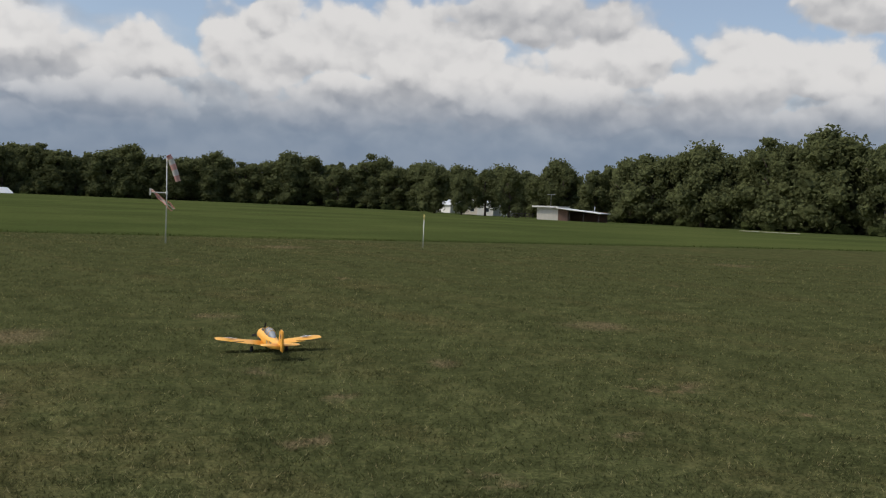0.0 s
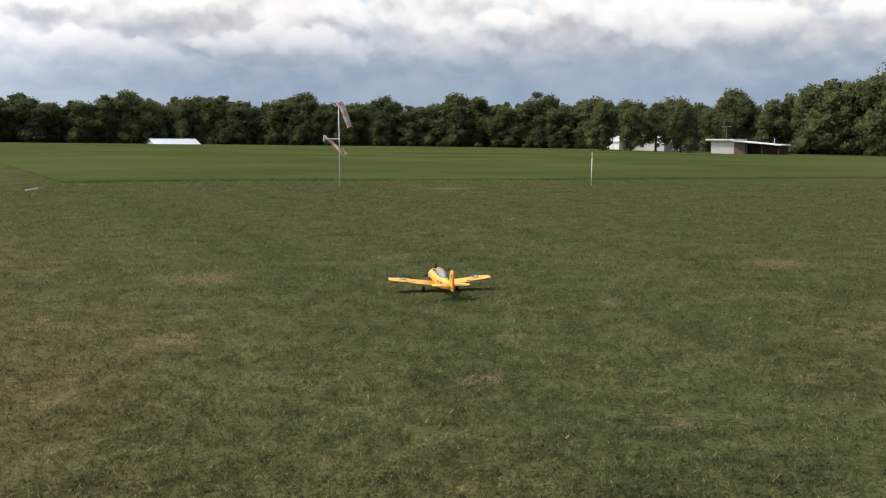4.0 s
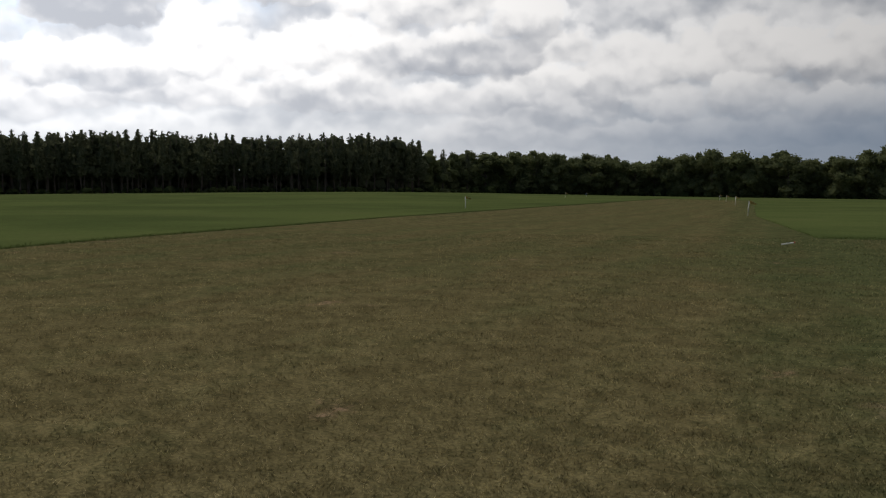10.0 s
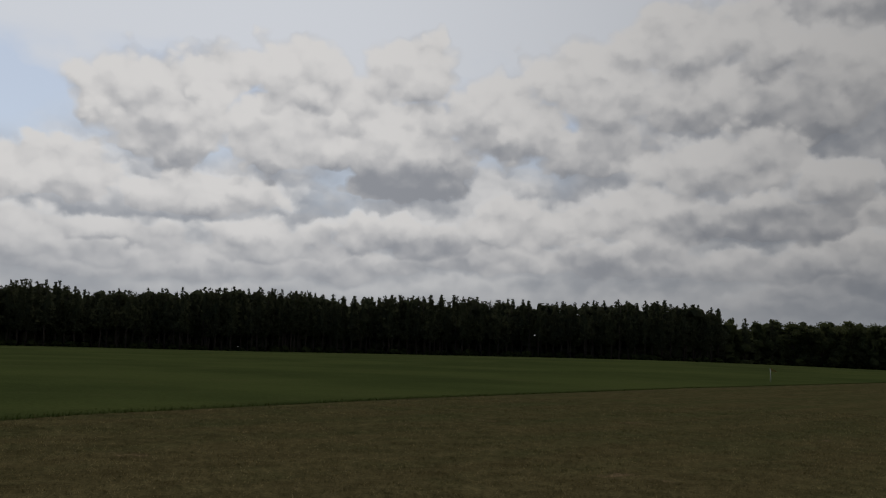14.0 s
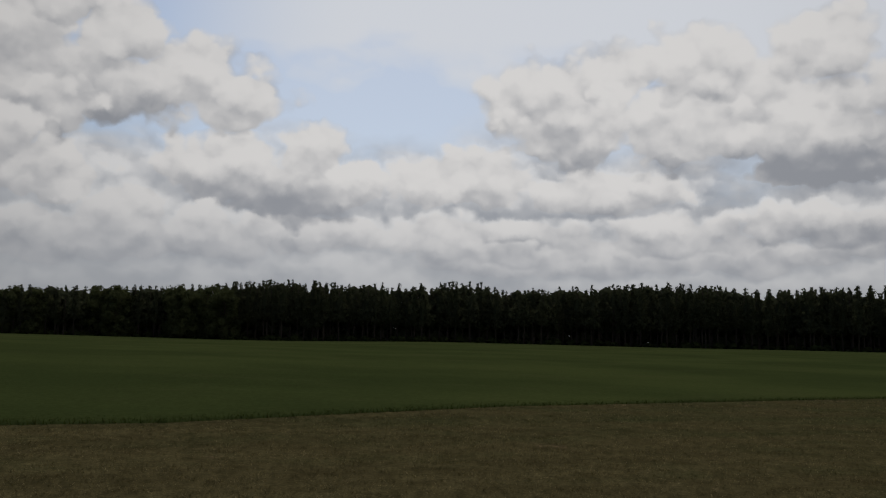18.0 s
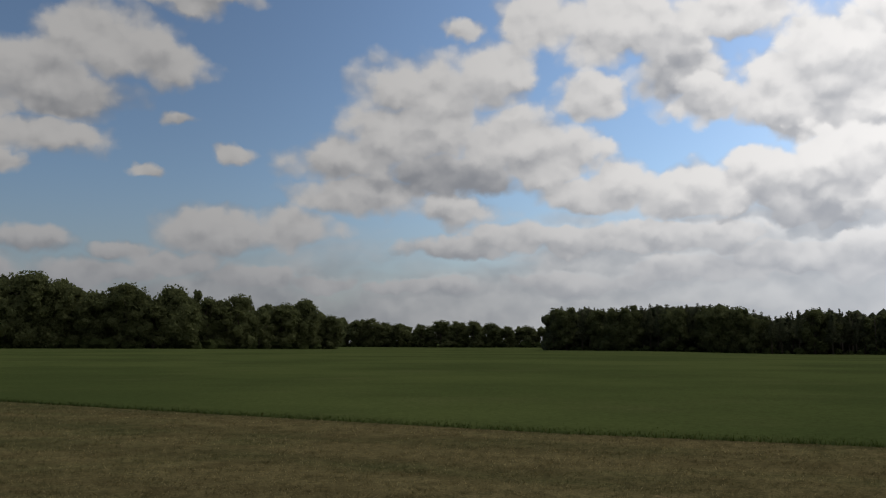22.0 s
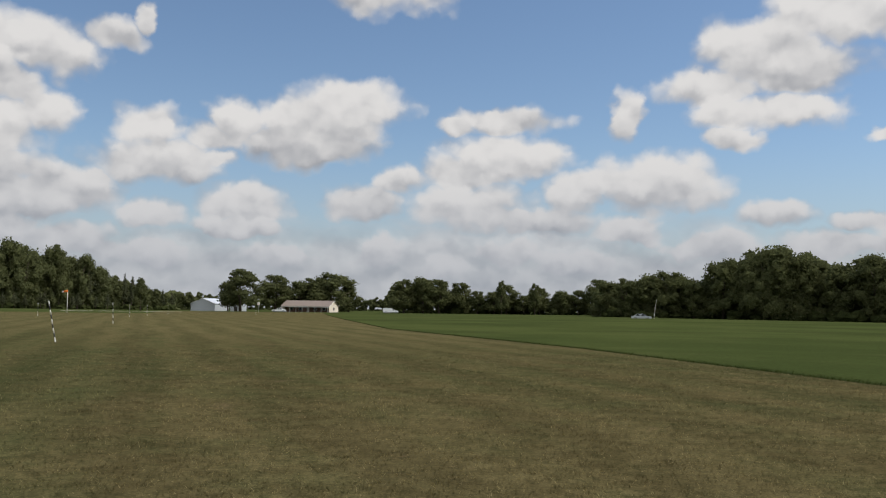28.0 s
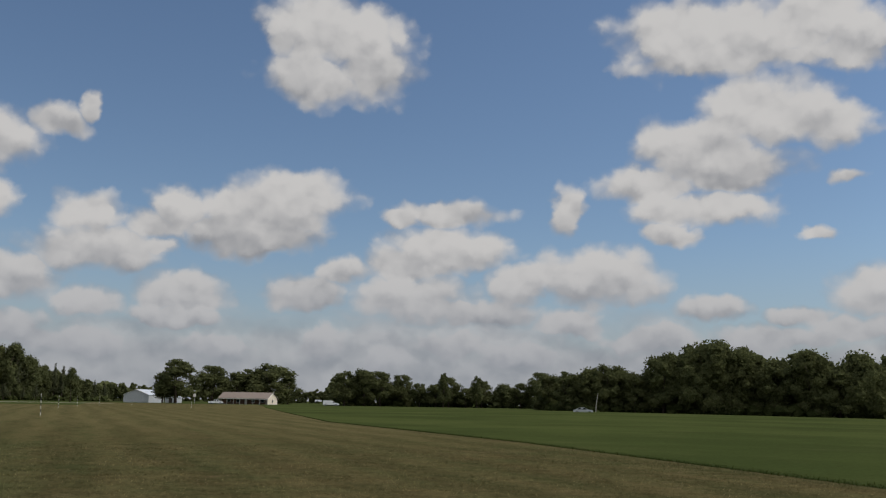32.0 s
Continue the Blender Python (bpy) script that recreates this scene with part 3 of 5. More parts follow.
MOWN, FIELD = mown_material(), field_material()
BLADE = mown_blade_material()
HAYBLADE = blade_material("hay_blades", (0.036, 0.052, 0.011), (0.062, 0.074, 0.018), (0.10, 0.09, 0.032))
LEAF = leaf_material("oak_leaves", (0.082, 0.092, 0.042), (0.140, 0.150, 0.063), (0.116, 0.124, 0.052))
NEEDLE = leaf_material("pine_needles", (0.072, 0.080, 0.045), (0.115, 0.120, 0.066), (0.098, 0.105, 0.053))
SHRUB = leaf_material("shrub_leaves", (0.036, 0.045, 0.018), (0.084, 0.098, 0.035), (0.066, 0.078, 0.026))
BARK = bark_material()
WHITE = plain("white_paint", (0.66, 0.63, 0.57), 0.5)
CREAM = plain("cream_siding", (0.66, 0.58, 0.46), 0.6)
METALROOF = plain("galvanised_roof", (0.62, 0.64, 0.66), 0.4, 0.0, 0.08, 0.6, 0.5)
GREYWALL = plain("grey_sheet_wall", (0.50, 0.52, 0.54), 0.5, 0.0, 0.06, 0.8)
TANROOF = plain("tan_shingle_roof", (0.25, 0.20, 0.165), 0.85, 0.0, 0.2, 2.0)
BROWN = plain("brown_brick", (0.14, 0.085, 0.06), 0.85, 0.0, 0.25, 4.0)
DARKWOOD = plain("weathered_dark_wood", (0.05, 0.042, 0.036), 0.9, 0.0, 0.25, 4.0)
POLEPVC = plain("white_pipe", (0.62, 0.59, 0.52), 0.45, 0.0, 0.10, 9.0)
YELLOW = plain("yellow_foam", (0.80, 0.39, 0.055), 0.42, 0.0, 0.05, 8.0, 0.4)
BLACKPAINT = plain("black_paint", (0.020, 0.020, 0.022), 0.45, 0.0, 0.2, 9.0)
NAVY = plain("navy_paint", (0.022, 0.030, 0.085), 0.5, 0.0, 0.1, 9.0)
RED = plain("red_cloth", (0.42, 0.055, 0.035), 0.8, 0.0, 0.15, 9.0)
PINK = plain("faded_pink_cloth", (0.62, 0.33, 0.27), 0.85, 0.0, 0.15, 12.0)
SOCKWHITE = plain("faded_white_cloth", (0.58, 0.54, 0.47), 0.85, 0.0, 0.12, 12.0)
ORANGE = plain("orange_cloth", (0.70, 0.17, 0.03), 0.8, 0.0, 0.12, 9.0)
RUBBER = plain("black_rubber", (0.018, 0.018, 0.018), 0.8, 0.0, 0.2, 20.0)
STEEL = plain("brushed_steel", (0.52, 0.52, 0.53), 0.35, 0.9, 0.06, 20.0)
CARWHITE = plain("white_car_paint", (0.86, 0.86, 0.85), 0.25, 0.0, 0.03, 2.0, 0.6)
CARGREY = plain("silver_car_paint", (0.55, 0.57, 0.60), 0.28, 0.5, 0.03, 2.0, 0.6)
SAND = plain("pale_sand", (0.36, 0.32, 0.25), 0.95, 0.0, 0.2, 0.8)
GLASS = plain("dark_window_glass", (0.03, 0.035, 0.04), 0.08, 0.0, 0.05, 2.0, 0.8)
CANOPY = plain("smoky_canopy_plastic", (0.22, 0.235, 0.25), 0.1, 0.0, 0.05, 6.0, 0.9)


# ---- mesh helpers ----
def obj(name, bm, material, parent=None, label="", smooth=False):
    me = bpy.data.meshes.new(name)
    bm.to_mesh(me)
    bm.free()
    me.materials.append(material)
    if smooth:
        me.polygons.foreach_set("use_smooth", [True] * len(me.polygons))
    ob = new(name, me)
    if parent is not None:
        ob.parent = parent
    if label:
        tagged(ob, label)
    return ob


def part(name, bm, material, parent, label="", smooth=False):
    return obj(name, bm, material, parent, label, smooth)


def arrays(name, verts, faces, material, parent=None, smooth=False):
    """A mesh out of numpy arrays; faces all of one size."""
    me = bpy.data.meshes.new(name)
    v, f = np.asarray(verts, dtype=np.float32), np.asarray(faces, dtype=np.int32)
    me.vertices.add(len(v))
    me.vertices.foreach_set("co", v.ravel())
    me.loops.add(f.size)
    me.loops.foreach_set("vertex_index", f.ravel())
    me.polygons.add(len(f))
    me.polygons.foreach_set("loop_start", np.arange(0, f.size, f.shape[1], dtype=np.int32))
    me.polygons.foreach_set("use_smooth", np.full(len(f), smooth))
    me.update(calc_edges=True)
    me.materials.append(material)
    ob = new(name, me)
    if parent is not None:
        ob.parent = parent
    return ob


def box(bm, x0, x1, y0, y1, z0, z1, bevel=0.0):
    g = bmesh.ops.create_cube(bm, size=1.0)
    bmesh.ops.scale(bm, vec=(x1 - x0, y1 - y0, z1 - z0), verts=g["verts"])
    bmesh.ops.translate(bm, vec=((x0 + x1) / 2, (y0 + y1) / 2, (z0 + z1) / 2), verts=g["verts"])
    if bevel:
        es = {e for v in g["verts"] for e in v.link_edges}
        bmesh.ops.bevel(bm, geom=list(es), offset=bevel, segments=1, affect="EDGES")
    return bm


def boxed(x0, x1, y0, y1, z0, z1, bevel=0.0):
    return box(bmesh.new(), x0, x1, y0, y1, z0, z1, bevel)


def tube(bm, points, radii, seg=8, cap=True):
    """A round bar through the points."""
    pts = [Vector(p) for p in points]
    rings = []
    for i, p in enumerate(pts):
        d = (pts[min(i + 1, len(pts) - 1)] - pts[max(i - 1, 0)]).normalized()
        up = Vector((0, 0, 1)) if abs(d.z) < 0.9 else Vector((1, 0, 0))
        a = d.cross(up).normalized()
        b = d.cross(a)
        r = radii[i] if isinstance(radii, (list, tuple)) else radii
        rings.append([bm.verts.new(p + (a * math.cos(k * math.tau / seg) + b * math.sin(k * math.tau / seg)) * r) for k in range(seg)])
    for r0, r1 in zip(rings, rings[1:]):
        for k in range(seg):
            bm.faces.new((r0[k], r0[(k + 1) % seg], r1[(k + 1) % seg], r1[k]))
    if cap:
        bm.faces.new(rings[0])
        bm.faces.new(list(reversed(rings[-1])))
    bmesh.ops.recalc_face_normals(bm, faces=bm.faces[:])
    return bm


def tubed(points, radii, seg=8, cap=True):
    return tube(bmesh.new(), points, radii, seg, cap)


def root(name, where, turn, label, category, group="", kind=""):
    """A thing: an Empty at its base."""
    e = new(name)
    e.empty_display_size = 0.2
    e.matrix_world = Matrix.Translation(where) @ Matrix.Rotation(radians(turn), 4, "Z")
    return tagged(e, label, category, group, kind)


# ---- the lie of the land ----
# bearing, how far the edge of the woods stands, and how high its foot shows over the eye's level (degrees)
LAND = ((-80, 170, -0.7), (-35, 160, -1.00), (-26, 178, -0.94), (-19, 200, -0.82), (-15, 212, -0.75), (-9, 246, -0.60), (2, 262, -0.48), (19, 292, -0.35),
        (36, 300, -0.20), (46, 292, -0.04), (52, 246, 0.0), (60, 242, -0.06), (69, 240, -0.18), (80, 240, -0.33), (92, 240, -0.42),
        (103, 245, -0.70), (123, 255, -0.72), (131, 262, -0.54), (145, 300, -0.46), (160, 235, -0.38), (178, 240, -0.31),
        (190, 350, -0.26), (203, 420, -0.28), (218, 330, -0.30), (250, 300, -0.4), (280, 170, -0.6))
_a = np.arange(-80.0, 280.5, 0.5)
_d = np.interp(_a, [q[0] for q in LAND], [q[1] for q in LAND])
_e = np.interp(_a, [q[0] for q in LAND], [q[2] for q in LAND])
_k = np.ones(11) / 11
_e = np.convolve(np.pad(_e, 5, mode="edge"), _k, mode="valid")
_d = np.convolve(np.pad(_d, 5, mode="edge"), _k, mode="valid")


def wrap(az):
    return (np.asarray(az) + 80.0) % 360.0 - 80.0


def reach(az):
    return np.interp(wrap(az), _a, _d)


def land(x, y):
    """Height of the ground."""
    x, y = np.asarray(x, dtype=float), np.asarray(y, dtype=float)
    az = wrap(np.degrees(np.arctan2(-x, y)))
    r = np.hypot(x, y)
    d, e = np.interp(az, _a, _d), np.interp(az, _a, _e)
    top = EYE + d * np.tan(np.radians(e))
    s = np.clip((r - 45.0) / (d - 45.0), 0.0, 1.0)
    z = top * s * s * (3 - 2 * s)
    bx, by = BARN_AT
    z = z - 2.4 * np.exp(-(((x - bx) ** 2 + (y - by) ** 2) / 13.0 ** 2) ** 2)
    return z


BARN_AT = tuple(bearing(19.45, 288.0))[:2]


def stand(az, r):
    p = bearing(az, r)
    return Vector((p.x, p.y, float(land(p.x, p.y))))


def polar_sheet(name, az, radii, lift, material):
    """Ground laid in rings: radii is one row of distances per bearing."""
    na, nr = radii.shape
    a = np.radians(az)[:, None]
    x, y = -np.sin(a) * radii, np.cos(a) * radii
    z = land(x, y) + lift
    v = np.stack([x, y, z], -1).reshape(-1, 3)
    i = np.arange(na - 1)[:, None] * nr + np.arange(nr - 1)[None, :]
    f = np.stack([i, i + 1, i + nr + 1, i + nr], -1).reshape(-1, 4)[:, ::-1]
    return arrays(name, v, f, material, None, True)


_az = np.linspace(-80, 280, 601)
_r = np.concatenate([[0.0], np.geomspace(1.5, 3500.0, 70)])
ground = polar_sheet("ground", _az, np.tile(_r, (len(_az), 1)), 0.0, MOWN)
tagged(ground, "mown grass airfield, green and straw-brown, with worn spots", "ground", kind="structure")

# edge of the mown ground, corner by corner
EDGE = ((-118, 172), (-78, 98), (-57, 58), (-45.3, 36), (-30.7, 12.6), (-22, 0.8), (-15.6, -5.2), (-11.6, -12.2), (-7.7, -21.6),
        (0.1, -41.7), (15.8, -74), (34.5, -131), (58, -205), (95, -330), (161, -333), (96, -192), (118, -172), (150, -120), (220, -40), (150, 62), (60, 50), (20, 41.9),
        (12.7, 40), (0.9, 37.1), (-11, 35), (-15.6, 32.6), (-34.2, 61.5), (-62, 118), (-92, 172))


def edge_distance(az):
    """How far the mown ground reaches at each bearing."""
    best = np.full(len(az), 400.0)
    dx, dy = -np.sin(np.radians(az)), np.cos(np.radians(az))
    for (x0, y0), (x1, y1) in zip(EDGE, EDGE[1:] + EDGE[:1]):
        ex, ey = x1 - x0, y1 - y0
        den = dx * ey - dy * ex
        den = np.where(np.abs(den) < 1e-9, 1e-9, den)
        t = (x0 * ey - y0 * ex) / den
        u = (x0 * dy - y0 * dx) / den
        ok = (t > 0) & (u >= 0) & (u <= 1)
        best = np.where(ok, np.minimum(best, t), best)
    return best


_faz = np.linspace(-80, 280, 1801)
_fe = edge_distance(_faz)
_fe = _fe * (1 + 0.006 * np.array([noise.noise((a * 1.7, 0, 3)) for a in _faz])) + 0.10 * np.array([noise.noise((a * 6.1, 0, 7)) for a in _faz])
_steps = np.concatenate([[0.0, 0.06, 0.16, 0.4, 0.9, 1.8, 3.2], np.geomspace(5.0, 2500.0, 24)])
_fr = _fe[:, None] + _steps[None, :]
_lift = np.interp(_steps, [0, 0.06, 0.16, 0.4], [-0.02, 0.03, 0.05, 0.07])[None, :]
field = polar_sheet("hay_field", _faz, _fr, _lift, FIELD)
tagged(field, "tall green hay field round the mown strip", "field", kind="structure")


# ---- trees ----
def cards(rng, pts, out, lo, hi):
    """Leaf clumps: small bent four-cornered sprays round the points, leaning outwards."""
    n = len(pts)
    nrm = out + rng.normal(0, 0.75, (n, 3))
    nrm /= np.linalg.norm(nrm, axis=1)[:, None] + 1e-9
    t = np.cross(nrm, rng.normal(0, 1, (n, 3)))
    t /= np.linalg.norm(t, axis=1)[:, None] + 1e-9
    b = np.cross(nrm, t)
    s = rng.uniform(lo, hi, (n, 1))
    q = rng.uniform(0.55, 1.0, (n, 1))
    c = pts
    v = np.stack([c - t * s, c + b * s * q - nrm * s * 0.25, c + t * s * rng.uniform(0.7, 1.1, (n, 1)), c - b * s * q - nrm * s * 0.25], 1).reshape(-1, 3)
    i = np.arange(n)[:, None] * 4
    f = np.concatenate([i + np.array([[0, 1, 2]]), i + np.array([[0, 2, 3]])], 0)
    return v, f


def sphere_points(sub):
    bm = bmesh.new()
    bmesh.ops.create_icosphere(bm, subdivisions=sub, radius=1.0)
    v = np.array([tuple(q.co) for q in bm.verts])
    f = np.array([[q.index for q in p.verts] for p in bm.faces])
    bm.free()
    return v, f


ICO_V, ICO_F = sphere_points(2)
ICO_LOW = sphere_points(1)


def join(pieces):
    vs, fs, n = [], [], 0
    for v, f in pieces:
        vs.append(v)
        fs.append(f + n)
        n += len(v)
    return np.concatenate(vs), np.concatenate(fs)


def fitted(mesh_, h):
    """The arrays stretched so that the topmost leaf stands at h."""
    v, f = mesh_
    return v * np.array([1.0, 1.0, h / v[:, 2].max()]), f


def lobe(rng, c, rad, count, lo, hi, core=0.82, ball=None):
    """One bough of foliage: an uneven dark core and leaf clumps over it."""
    out = rng.normal(0, 1, (count, 3))
    out /= np.linalg.norm(out, axis=1)[:, None]
    p = c + out * rad * rng.uniform(0.58, 1.14, (count, 1))
    pieces = [cards(rng, p, out, lo, hi)]
    if core:
        bv, bf = ball or (ICO_V, ICO_F)
        w = 1 + 0.22 * rng.normal(0, 1, (len(bv), 1)).clip(-1.2, 1.2)
        pieces.append((c + bv * rad * core * w, bf))
    return pieces


def broadleaf_mesh(seed, h=16.0, w=11.0, low=0.10, lobes=30, count=104, core=0.60, lo=0.17, hi=0.41):
    """Crown arrays of an oak-like tree."""
    rng = np.random.default_rng(seed)
    pieces = []
    for k in range(lobes):
        u = (k + rng.uniform(0.2, 0.8)) / lobes
        z = h * (low + (0.90 - low) * u)
        env = math.sin(math.pi * min(0.95, 0.26 + 0.66 * (z / h))) ** 0.8
        ang, rr = k * 2.4 + rng.uniform(-0.7, 0.7), w / 2 * env * rng.uniform(0.25, 0.86)
        c = np.array([math.cos(ang) * rr, math.sin(ang) * rr, z])
        s = w * rng.uniform(0.105, 0.21) * (0.75 + 0.4 * env)
        rad = np.array([s, s, s * rng.uniform(0.75, 1.0)])
        c[2] = min(c[2], h * (1.0 - 0.42 * (rr / (w / 2)) ** 1.5) - rad[2])
        c[2] = max(c[2], rad[2] * 0.9)
        pieces += lobe(rng, c, rad, int(count * (s / (0.17 * w)) ** 1.5) + 14, lo, hi, core)
    return fitted(join(pieces), h)


def pine_mesh(seed, h=18.0, w=5.6, bare=0.34, lo=0.24, hi=0.56, per=15):
    """Crown arrays of a loblolly pine: ragged whorls, narrowing upwards to a pointed leader."""
    rng = np.random.default_rng(seed)
    pieces = []
    z = h * bare
    while z < h * 0.99:
        u = (z / h - bare) / (1 - bare)
        rr = w / 2 * (0.72 + 0.45 * math.sin(math.pi * min(1, u * 1.3 + 0.12))) * (1 - u) ** 0.68 + 0.10
        small = 1.0 - 0.62 * u ** 1.5
        for k in range(int(rng.integers(2, 5)) if u < 0.8 else 2):
            a = rng.uniform(0, math.tau)
            ext = rr * rng.uniform(0.45, 1.45)
            c = np.array([math.cos(a) * ext * 0.62, math.sin(a) * ext * 0.62, z + rng.uniform(-0.3, 0.3) * small])
            rad = np.array([0.42 * ext + 0.2 * small, 0.42 * ext + 0.2 * small, (0.34 + 0.18 * ext) * (0.5 + 0.5 * small)])
            pieces += lobe(rng, c, rad, per, lo * small, hi * small, 0.0)
        z += h * rng.uniform(0.024, 0.046) * (0.55 + 0.45 * small)
    core_v = ICO_V * np.array([w * 0.17, w * 0.17, h * (1 - bare) * 0.40]) * (1 + 0.2 * rng.normal(0, 1, (len(ICO_V), 1)).clip(-1, 1))
    core_v[:, 2] += h * (bare + (1 - bare) * 0.36)
    pieces.append((core_v, ICO_F))
    return fitted(join(pieces), h)


def tree_proto(name, crown, leaf, h, trunk_r, limbs, seed, label, category, upto=0.8):
    """A tree at the origin: tapered trunk, limbs and a crown."""
    rng = random.Random(seed)
    t = root(name, (0, 0, 0), 0, label, category)
    lean = [(rng.uniform(-0.25, 0.25) * k, rng.uniform(-0.25, 0.25) * k, h * upto * k / 4 - (0.5 if k == 0 else 0)) for k in range(5)]
    part("trunk", tubed(lean, [trunk_r * (1.25 - 0.95 * k / 4) for k in range(5)], 7), BARK, t, smooth=True)
    for k in range(limbs):
        a, z0 = rng.uniform(0, math.tau), h * rng.uniform(0.2, 0.5)
        ln = h * rng.uniform(0.16, 0.26)
        mid = (math.cos(a) * ln * 0.5, math.sin(a) * ln * 0.5, z0 + ln * 0.45)
        end = (math.cos(a) * ln, math.sin(a) * ln, z0 + ln * 1.1)
        part("limb", tubed([(0, 0, z0), mid, end], [trunk_r * 0.5, trunk_r * 0.34, trunk_r * 0.12], 5), BARK, t, smooth=True)
    arrays("crown", crown[0], crown[1], leaf, t)
    return t


OAKS = [tree_proto("broadleaf_tree", broadleaf_mesh(11 + k, 16.0, 10.5 + k % 3, 0.06 + 0.03 * (k % 2), 27 + 3 * (k % 3)), LEAF, 16.0, 0.32, 3, k,
                   "leafy green hardwood tree at the edge of the woods", "tree") for k in range(6)]
AIRY = [tree_proto("broadleaf_tree", broadleaf_mesh(41 + k, 16.0, 9.5, 0.20, 26, 118, 0.5), LEAF, 16.0, 0.28, 5, 20 + k,
                   "open-crowned hardwood tree with sky showing through", "tree") for k in range(3)]
PINES = [tree_proto("pine_tree", pine_mesh(71 + k, 18.0, 5.4 + 0.7 * (k % 3), 0.26 + 0.05 * (k % 3)), NEEDLE, 18.0, 0.2, 0, 40 + k,
                    "tall dark pine with a pointed top in the plantation edge", "tree", 0.97) for k in range(6)]
LEAFLOW = [broadleaf_mesh(91 + k, 16.0, 11.0, 0.3, 14, 40, 0.8, 0.32, 0.66) for k in range(3)]
PINELOW = [pine_mesh(101 + k, 18.0, 5.0, 0.5, 0.35, 0.75, 8) for k in range(3)]
used_proto = set()


# ---- woods ----
NORTH_TOPS = ((-38, 4.6), (-33.2, 4.5), (-31.7, 4.8), (-30.3, 5.3), (-28.7, 4.2), (-27.8, 4.6), (-26.1, 4.0), (-23.6, 4.4), (-21.3, 3.8), (-18.7, 3.4), (-17.3, 2.5),
              (-16.5, 1.9), (-14.8, 3.1), (-13.1, 2.2), (-11.4, 2.65), (-9.8, 2.0), (-8.7, 2.5), (-7.6, 2.2), (-6.5, 2.7), (-5.0, 2.4), (-3.4, 2.95), (-1.8, 2.2), (0, 2.5),
              (2, 2.9), (5.0, 2.0), (6.6, 2.7), (9.4, 2.1), (11.5, 2.85), (14.6, 2.2), (16.5, 2.6), (20.2, 2.45), (21.8, 2.85), (25.3, 2.1), (27.3, 2.5), (31.7, 2.65),
              (36.3, 2.05), (38, 2.4), (42.3, 2.6), (45.4, 2.7), (49.4, 2.75))
WEST_TOPS = ((49.6, 3.2), (51, 3.5), (54.2, 3.7), (57, 3.5), (60, 3.4), (64.3, 3.6), (69.2, 3.6), (72.7, 3.3), (74.4, 3.5), (78.6, 3.6), (83, 3.3),
             (88, 3.05), (90.4, 3.5), (94, 3.1), (102.4, 3.1), (107, 2.6), (110, 2.35), (114, 2.2), (117, 2.05), (118.7, 1.7), (121.8, 2.05),
             (123.9, 1.55), (126, 2.2), (131, 2.4), (133.2, 2.15), (137.2, 2.2))
FAR_TOPS = ((137.2, 1.1), (140.2, 1.1), (143.4, 1.45), (145.6, 1.15), (147.9, 1.42), (151.2, 1.7))
SOUTH_TOPS = ((151.0, 1.7), (152.5, 2.75), (154.3, 2.5), (155.2, 2.4), (156.6, 3.0), (157.9, 2.8), (159.0, 3.3), (160.4, 3.5), (161.6, 2.75), (163.2, 3.6), (165.2, 3.2), (166.2, 4.1), (168.2, 4.15),
              (170.8, 3.85), (172.0, 2.9), (172.7, 2.2), (174.8, 2.6), (176.2, 2.4), (178.6, 2.05))
ROW_TOPS = ((178.8, 2.1), (180.3, 1.25), (182.8, 1.6), (183.7, 0.95), (184.7, 1.7), (185.6, 1.0), (187.8, 1.75), (190, 2.0), (192.2, 1.9))
EAST_TOPS = ((205.2, 0.95), (206.2, 1.1), (207.2, 1.6), (208.6, 2.1), (210.2, 3.1), (211.0, 3.0), (211.8, 3.6), (212.8, 3.1), (214.2, 3.9), (215.6, 3.2), (216.6, 2.8),
             (217.6, 2.6), (219.6, 2.2), (226, 2.2))
rnd = random.Random(5)


def top_el(tops, az):
    return float(np.interp(az, [q[0] for q in tops], [q[1] for q in tops]))


def plant(proto, az, r, height, base_h, width=1.0, group="woods"):
    """A tree of that height; the first one planted is the pattern itself."""
    m = Matrix.Translation(stand(az, r)) @ Matrix.Rotation(rnd.uniform(0, math.tau), 4, "Z")
    k = height / base_h
    m = m @ Matrix.Diagonal((k * width, k * width, k, 1))
    if proto.name in used_proto:
        t = copy_thing(proto, m @ Matrix.Diagonal((*(1 / v for v in proto.scale), 1)))
    else:
        used_proto.add(proto.name)
        t = proto
        t.matrix_basis = m
    return tagged(t, group=group)


def tall(tops, az, r, slack):
    p = stand(az, r)
    return (r * math.tan(radians(top_el(tops, az))) + EYE - p.z) * slack


def edge_of_woods(tops, spacing, pick, group, base_h=16.0, r_of=None, wide=(1.0, 1.4), slack=(0.95, 1.15), depth=5.0):
    """The front row of a wood, tree by tree."""
    az = tops[0][0]
    while az < tops[-1][0]:
        r = (r_of(az) if r_of else float(reach(az))) + rnd.uniform(0, depth)
        proto, hb = pick(az)
        h = tall(tops, az, r, rnd.uniform(*slack))
        if h > 2.5:
            plant(proto, az, r, h, hb, rnd.uniform(*wide) * min(1.6, max(0.8, 16.0 / h) ** 0.4), group)
        az += math.degrees(spacing * rnd.uniform(0.7, 1.3) / r)


